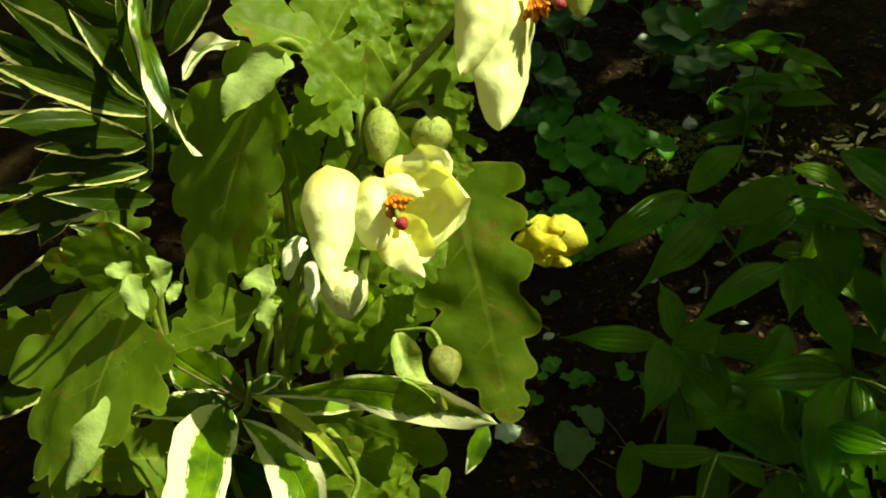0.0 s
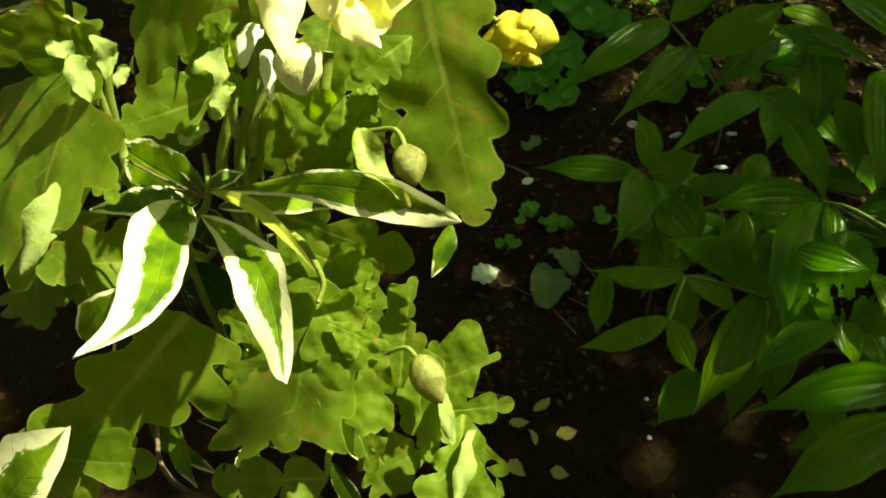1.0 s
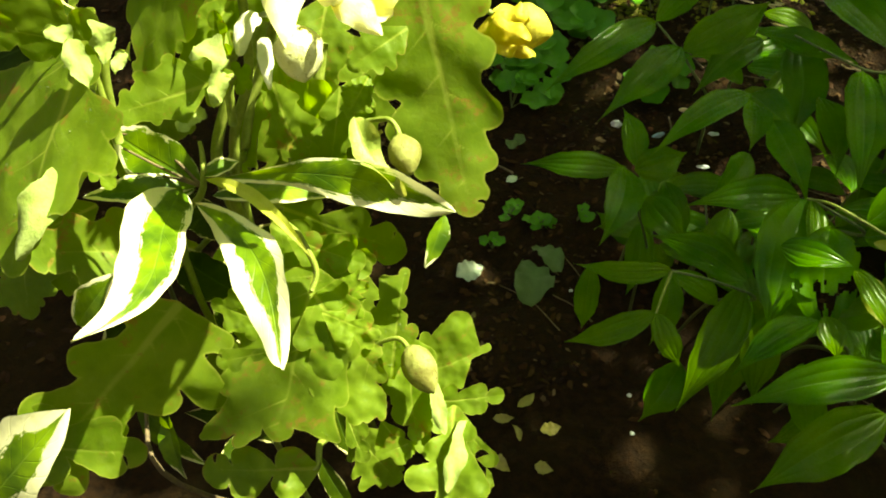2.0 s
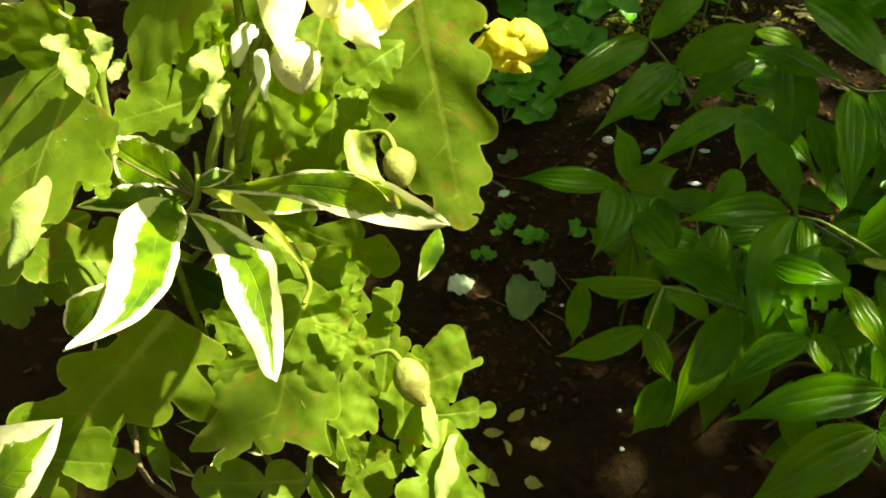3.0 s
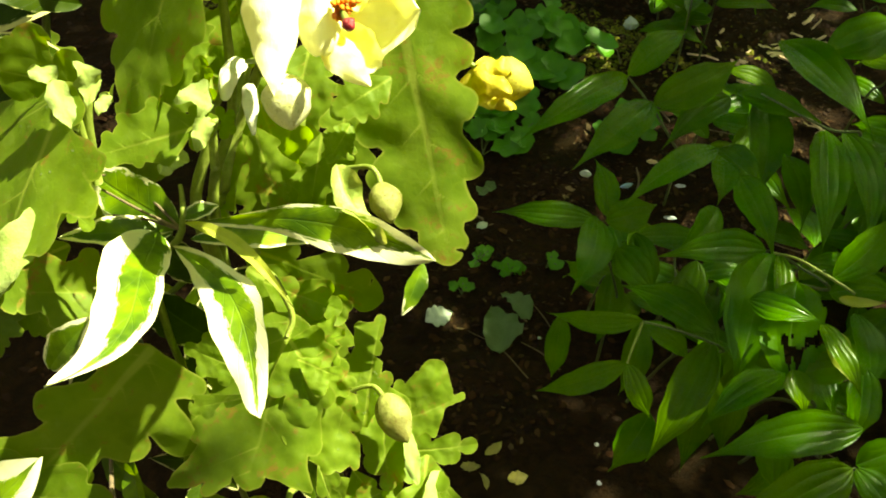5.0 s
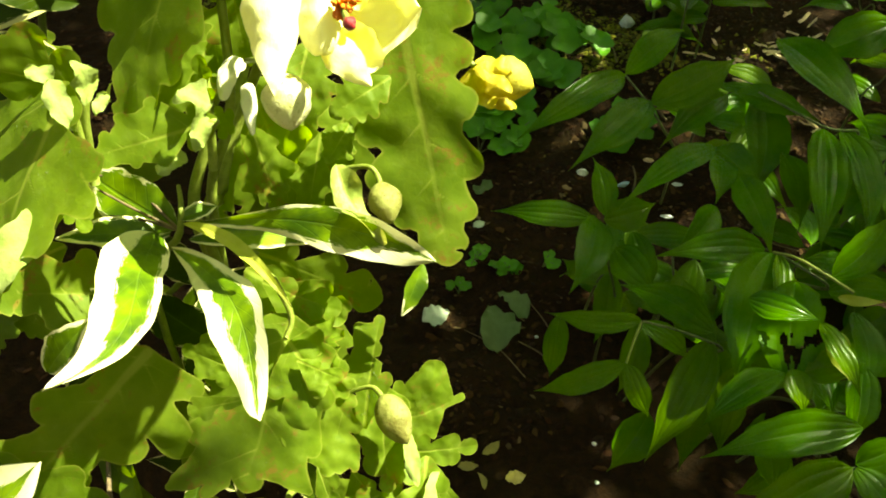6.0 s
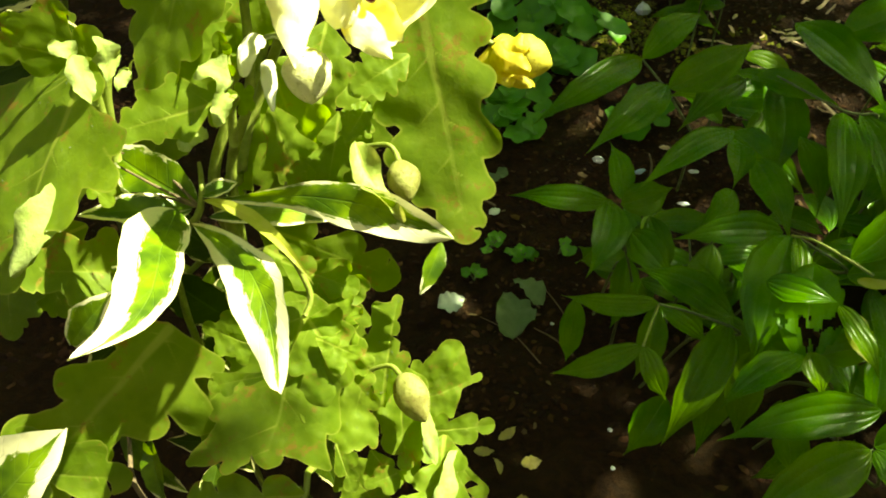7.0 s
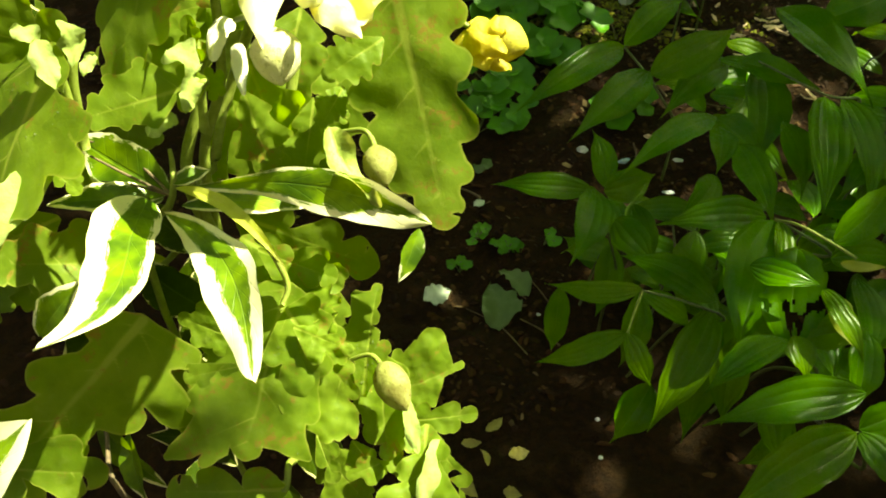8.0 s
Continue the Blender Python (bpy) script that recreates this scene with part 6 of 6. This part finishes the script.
def fragment(x, y, size, material, label, seed, name="fragment", category="debris", tall=0.35, lift=0.0):
    rnd = random.Random(seed)
    c = on_ground(x, y, lift)
    verts, faces = pod(c - Vector((size / 2, 0, -size * 0.1)), c + Vector((size / 2, size * rnd.uniform(-0.4, 0.4), size * 0.15)), size * tall, 1.0, 3, 0.25, 0.5, seed, 7, 9)
    return tagged(link(name, verts, faces, material, None, "", None, False), label, category, "small debris on the soil")


WF = "small white fragment lying on dark soil"
fragment(*(0.255, 0.950), 0.020, M_WHITE, WF, 11, tall=0.8, lift=0.004)
fragment(*(0.161, 0.665), 0.012, M_WHITE, WF, 1, tall=0.6, lift=0.01)
fragment(*(0.202, 0.651), 0.014, M_BLUE, "small pale blue fragment lying on dark soil", 2, lift=0.01)
fragment(*(0.253, 0.646), 0.011, M_WHITE, WF, 3, lift=0.02)
fragment(*(0.236, 0.606), 0.013, M_WHITE, WF, 4, tall=0.28, lift=0.02)
fragment(*(0.132, 0.333), 0.0045, M_WHITE, WF, 5, tall=0.7)
fragment(*(0.102, 0.485), 0.0045, M_WHITE, WF, 6, tall=0.7)
fragment(*(0.136, 0.371), 0.0045, M_WHITE, WF, 7, tall=0.7)
fragment(*(0.237, 0.699), 0.012, M_CHIP, "bleached wood chip lying on soil", 8)
fragment(*(0.388, 0.845), 0.026, M_STONE, "dark grey rounded stone on soil", 9, "stone", "stone", 0.8)
def splinter(x, y, size, seed, lift):
    """A split chip of wood: a thin wedge with ragged ends."""
    rnd = random.Random(seed)
    m = Euler((rnd.uniform(-0.6, 0.6), rnd.uniform(-0.5, 0.5), rnd.uniform(0, 6.28))).to_matrix()
    c = on_ground(x, y, lift)
    w, h = size * rnd.uniform(0.18, 0.4), size * rnd.uniform(0.05, 0.14)
    verts = []
    for s in (-0.5, -0.15, 0.2, 0.5):
        k = 1.0 - 0.5 * abs(s) + rnd.uniform(-0.25, 0.2)
        q = rnd.uniform(-0.2, 0.2) * w
        verts += [c + m @ Vector((s * size + rnd.uniform(-0.08, 0.08) * size, q + a * w * k / 2, b * h * k / 2)) for a, b in ((-1, -1), (1, -1), (1, 1), (-1, 1))]
    faces = [(0, 1, 2, 3), (15, 14, 13, 12)]
    for i in range(3):
        faces += [(4 * i + j, 4 * i + (j + 1) % 4, 4 * i + 4 + (j + 1) % 4, 4 * i + 4 + j) for j in range(4)]
    return tagged(link("wood_chip", verts, faces, M_CHIP, None, "", None, False), "bleached wood chip lying on soil", "wood chip", "small debris on the soil")


def twig(points, r, label="thin brown twig lying on soil"):
    v, f = tube(points, r, r * 0.5, 6, 5)
    return tagged(link("twig", v, f, M_WOOD), label, "twig", "twigs on the soil")


PATCHES = [((0.384, 0.829), 0.014, 14), ((0.473, 0.850), 0.018, 18), ((0.486, 0.863), 0.012, 6), ((0.323, 0.812), 0.022, 7), ((0.297, 0.814), 0.010, 3), ((0.439, 0.918), 0.025, 9), ((0.483, 0.959), 0.030, 10), ((0.360, 0.942), 0.045, 7), ((0.381, 0.891), 0.010, 3), ((0.428, 0.763), 0.010, 4)]
for (x, y), reach, count in PATCHES:
    for k in range(count):
        splinter(x + rnd.uniform(-reach, reach), y + rnd.uniform(-reach, reach), rnd.uniform(0.007, 0.022), rnd.randrange(9999), rnd.uniform(0.002, 0.008))

for k in range(16):
    x, y, an, ln = rnd.uniform(-0.1, 0.45), rnd.uniform(0.34, 0.95), rnd.uniform(0, 3.14), rnd.uniform(0.03, 0.08)
    pts = [on_ground(x + math.cos(an + 0.2 * q) * ln * q, y + math.sin(an + 0.2 * q) * ln * q, 0.004) for q in (-0.5, 0, 0.5)]
    twig(pts, rnd.uniform(0.0006, 0.0014))

# ---- unseen tree added to shade the bed beside the poppy ----
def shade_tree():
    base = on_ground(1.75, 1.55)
    t = thing("added_shade_tree", base, "unseen leafy tree added to shade the bed", "tree")
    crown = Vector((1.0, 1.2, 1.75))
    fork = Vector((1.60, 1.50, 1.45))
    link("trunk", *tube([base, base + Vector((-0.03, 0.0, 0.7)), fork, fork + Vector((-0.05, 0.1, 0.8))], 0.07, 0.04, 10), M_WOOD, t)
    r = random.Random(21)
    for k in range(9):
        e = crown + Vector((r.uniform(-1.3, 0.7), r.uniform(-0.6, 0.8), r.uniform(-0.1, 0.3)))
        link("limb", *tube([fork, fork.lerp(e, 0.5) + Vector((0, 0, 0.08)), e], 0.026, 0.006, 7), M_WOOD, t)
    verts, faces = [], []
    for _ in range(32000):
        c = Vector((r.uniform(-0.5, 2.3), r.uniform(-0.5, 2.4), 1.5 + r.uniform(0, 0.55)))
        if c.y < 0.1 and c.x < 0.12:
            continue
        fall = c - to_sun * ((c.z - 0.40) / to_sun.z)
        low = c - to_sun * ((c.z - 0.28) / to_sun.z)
        # crown leaves left out so that sun patches fall on the shoots
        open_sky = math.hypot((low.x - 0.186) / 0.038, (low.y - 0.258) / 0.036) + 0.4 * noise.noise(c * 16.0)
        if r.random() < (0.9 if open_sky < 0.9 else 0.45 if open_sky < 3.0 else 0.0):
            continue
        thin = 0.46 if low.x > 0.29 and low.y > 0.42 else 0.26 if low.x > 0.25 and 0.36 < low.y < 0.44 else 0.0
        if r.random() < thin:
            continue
        # opening kept in the crown so that the sun reaches the poppy
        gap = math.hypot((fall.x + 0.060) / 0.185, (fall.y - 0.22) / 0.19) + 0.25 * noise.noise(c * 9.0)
        # small leaves kept inside that opening to shade the lower poppy leaves
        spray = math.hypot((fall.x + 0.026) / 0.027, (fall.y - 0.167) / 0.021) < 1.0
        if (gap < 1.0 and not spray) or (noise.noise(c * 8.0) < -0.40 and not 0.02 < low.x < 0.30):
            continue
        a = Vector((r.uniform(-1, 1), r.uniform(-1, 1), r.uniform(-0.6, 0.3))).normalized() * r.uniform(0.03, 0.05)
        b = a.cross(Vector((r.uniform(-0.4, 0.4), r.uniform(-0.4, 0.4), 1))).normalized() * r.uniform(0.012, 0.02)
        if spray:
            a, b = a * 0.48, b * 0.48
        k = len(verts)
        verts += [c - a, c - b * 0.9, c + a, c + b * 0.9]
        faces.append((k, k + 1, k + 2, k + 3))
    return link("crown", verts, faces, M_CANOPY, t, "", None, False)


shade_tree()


# ---- unseen walls added to close the place and block low sky ----
def unseen_wall(name, x0, y0, x1, y1, height=1.8, thick=0.12):
    bm = bmesh.new()
    bmesh.ops.create_cube(bm, size=1)
    d = Vector((x1 - x0, y1 - y0, 0))
    rot = Matrix.Rotation(math.atan2(d.y, d.x), 4, "Z")
    bmesh.ops.transform(bm, matrix=Matrix.Translation(((x0 + x1) / 2, (y0 + y1) / 2, height / 2 - 0.1)) @ rot @ Matrix.Diagonal((d.length, thick, height, 1)), verts=bm.verts)
    bmesh.ops.bevel(bm, geom=list(bm.edges), offset=0.01, segments=2, affect="EDGES")
    me = bpy.data.meshes.new(name)
    bm.to_mesh(me)
    me.materials.append(M_WALL)
    tagged(new(name, me), "unseen dark brown wall added round the bed to block low sky", "wall", kind="structure")


M_WALL = plain_material("unseen_wall_brown", (0.10, 0.065, 0.045), (0.06, 0.045, 0.035), 12, 0.85, 0.2, 0.004)
unseen_wall("wall_north", -2.4, 3.2, 2.6, 3.2)
unseen_wall("wall_south", -2.4, -1.6, 2.6, -1.6)
unseen_wall("wall_west", -2.46, -1.66, -2.46, 3.26)
unseen_wall("wall_east", 2.66, -1.66, 2.66, 3.26)
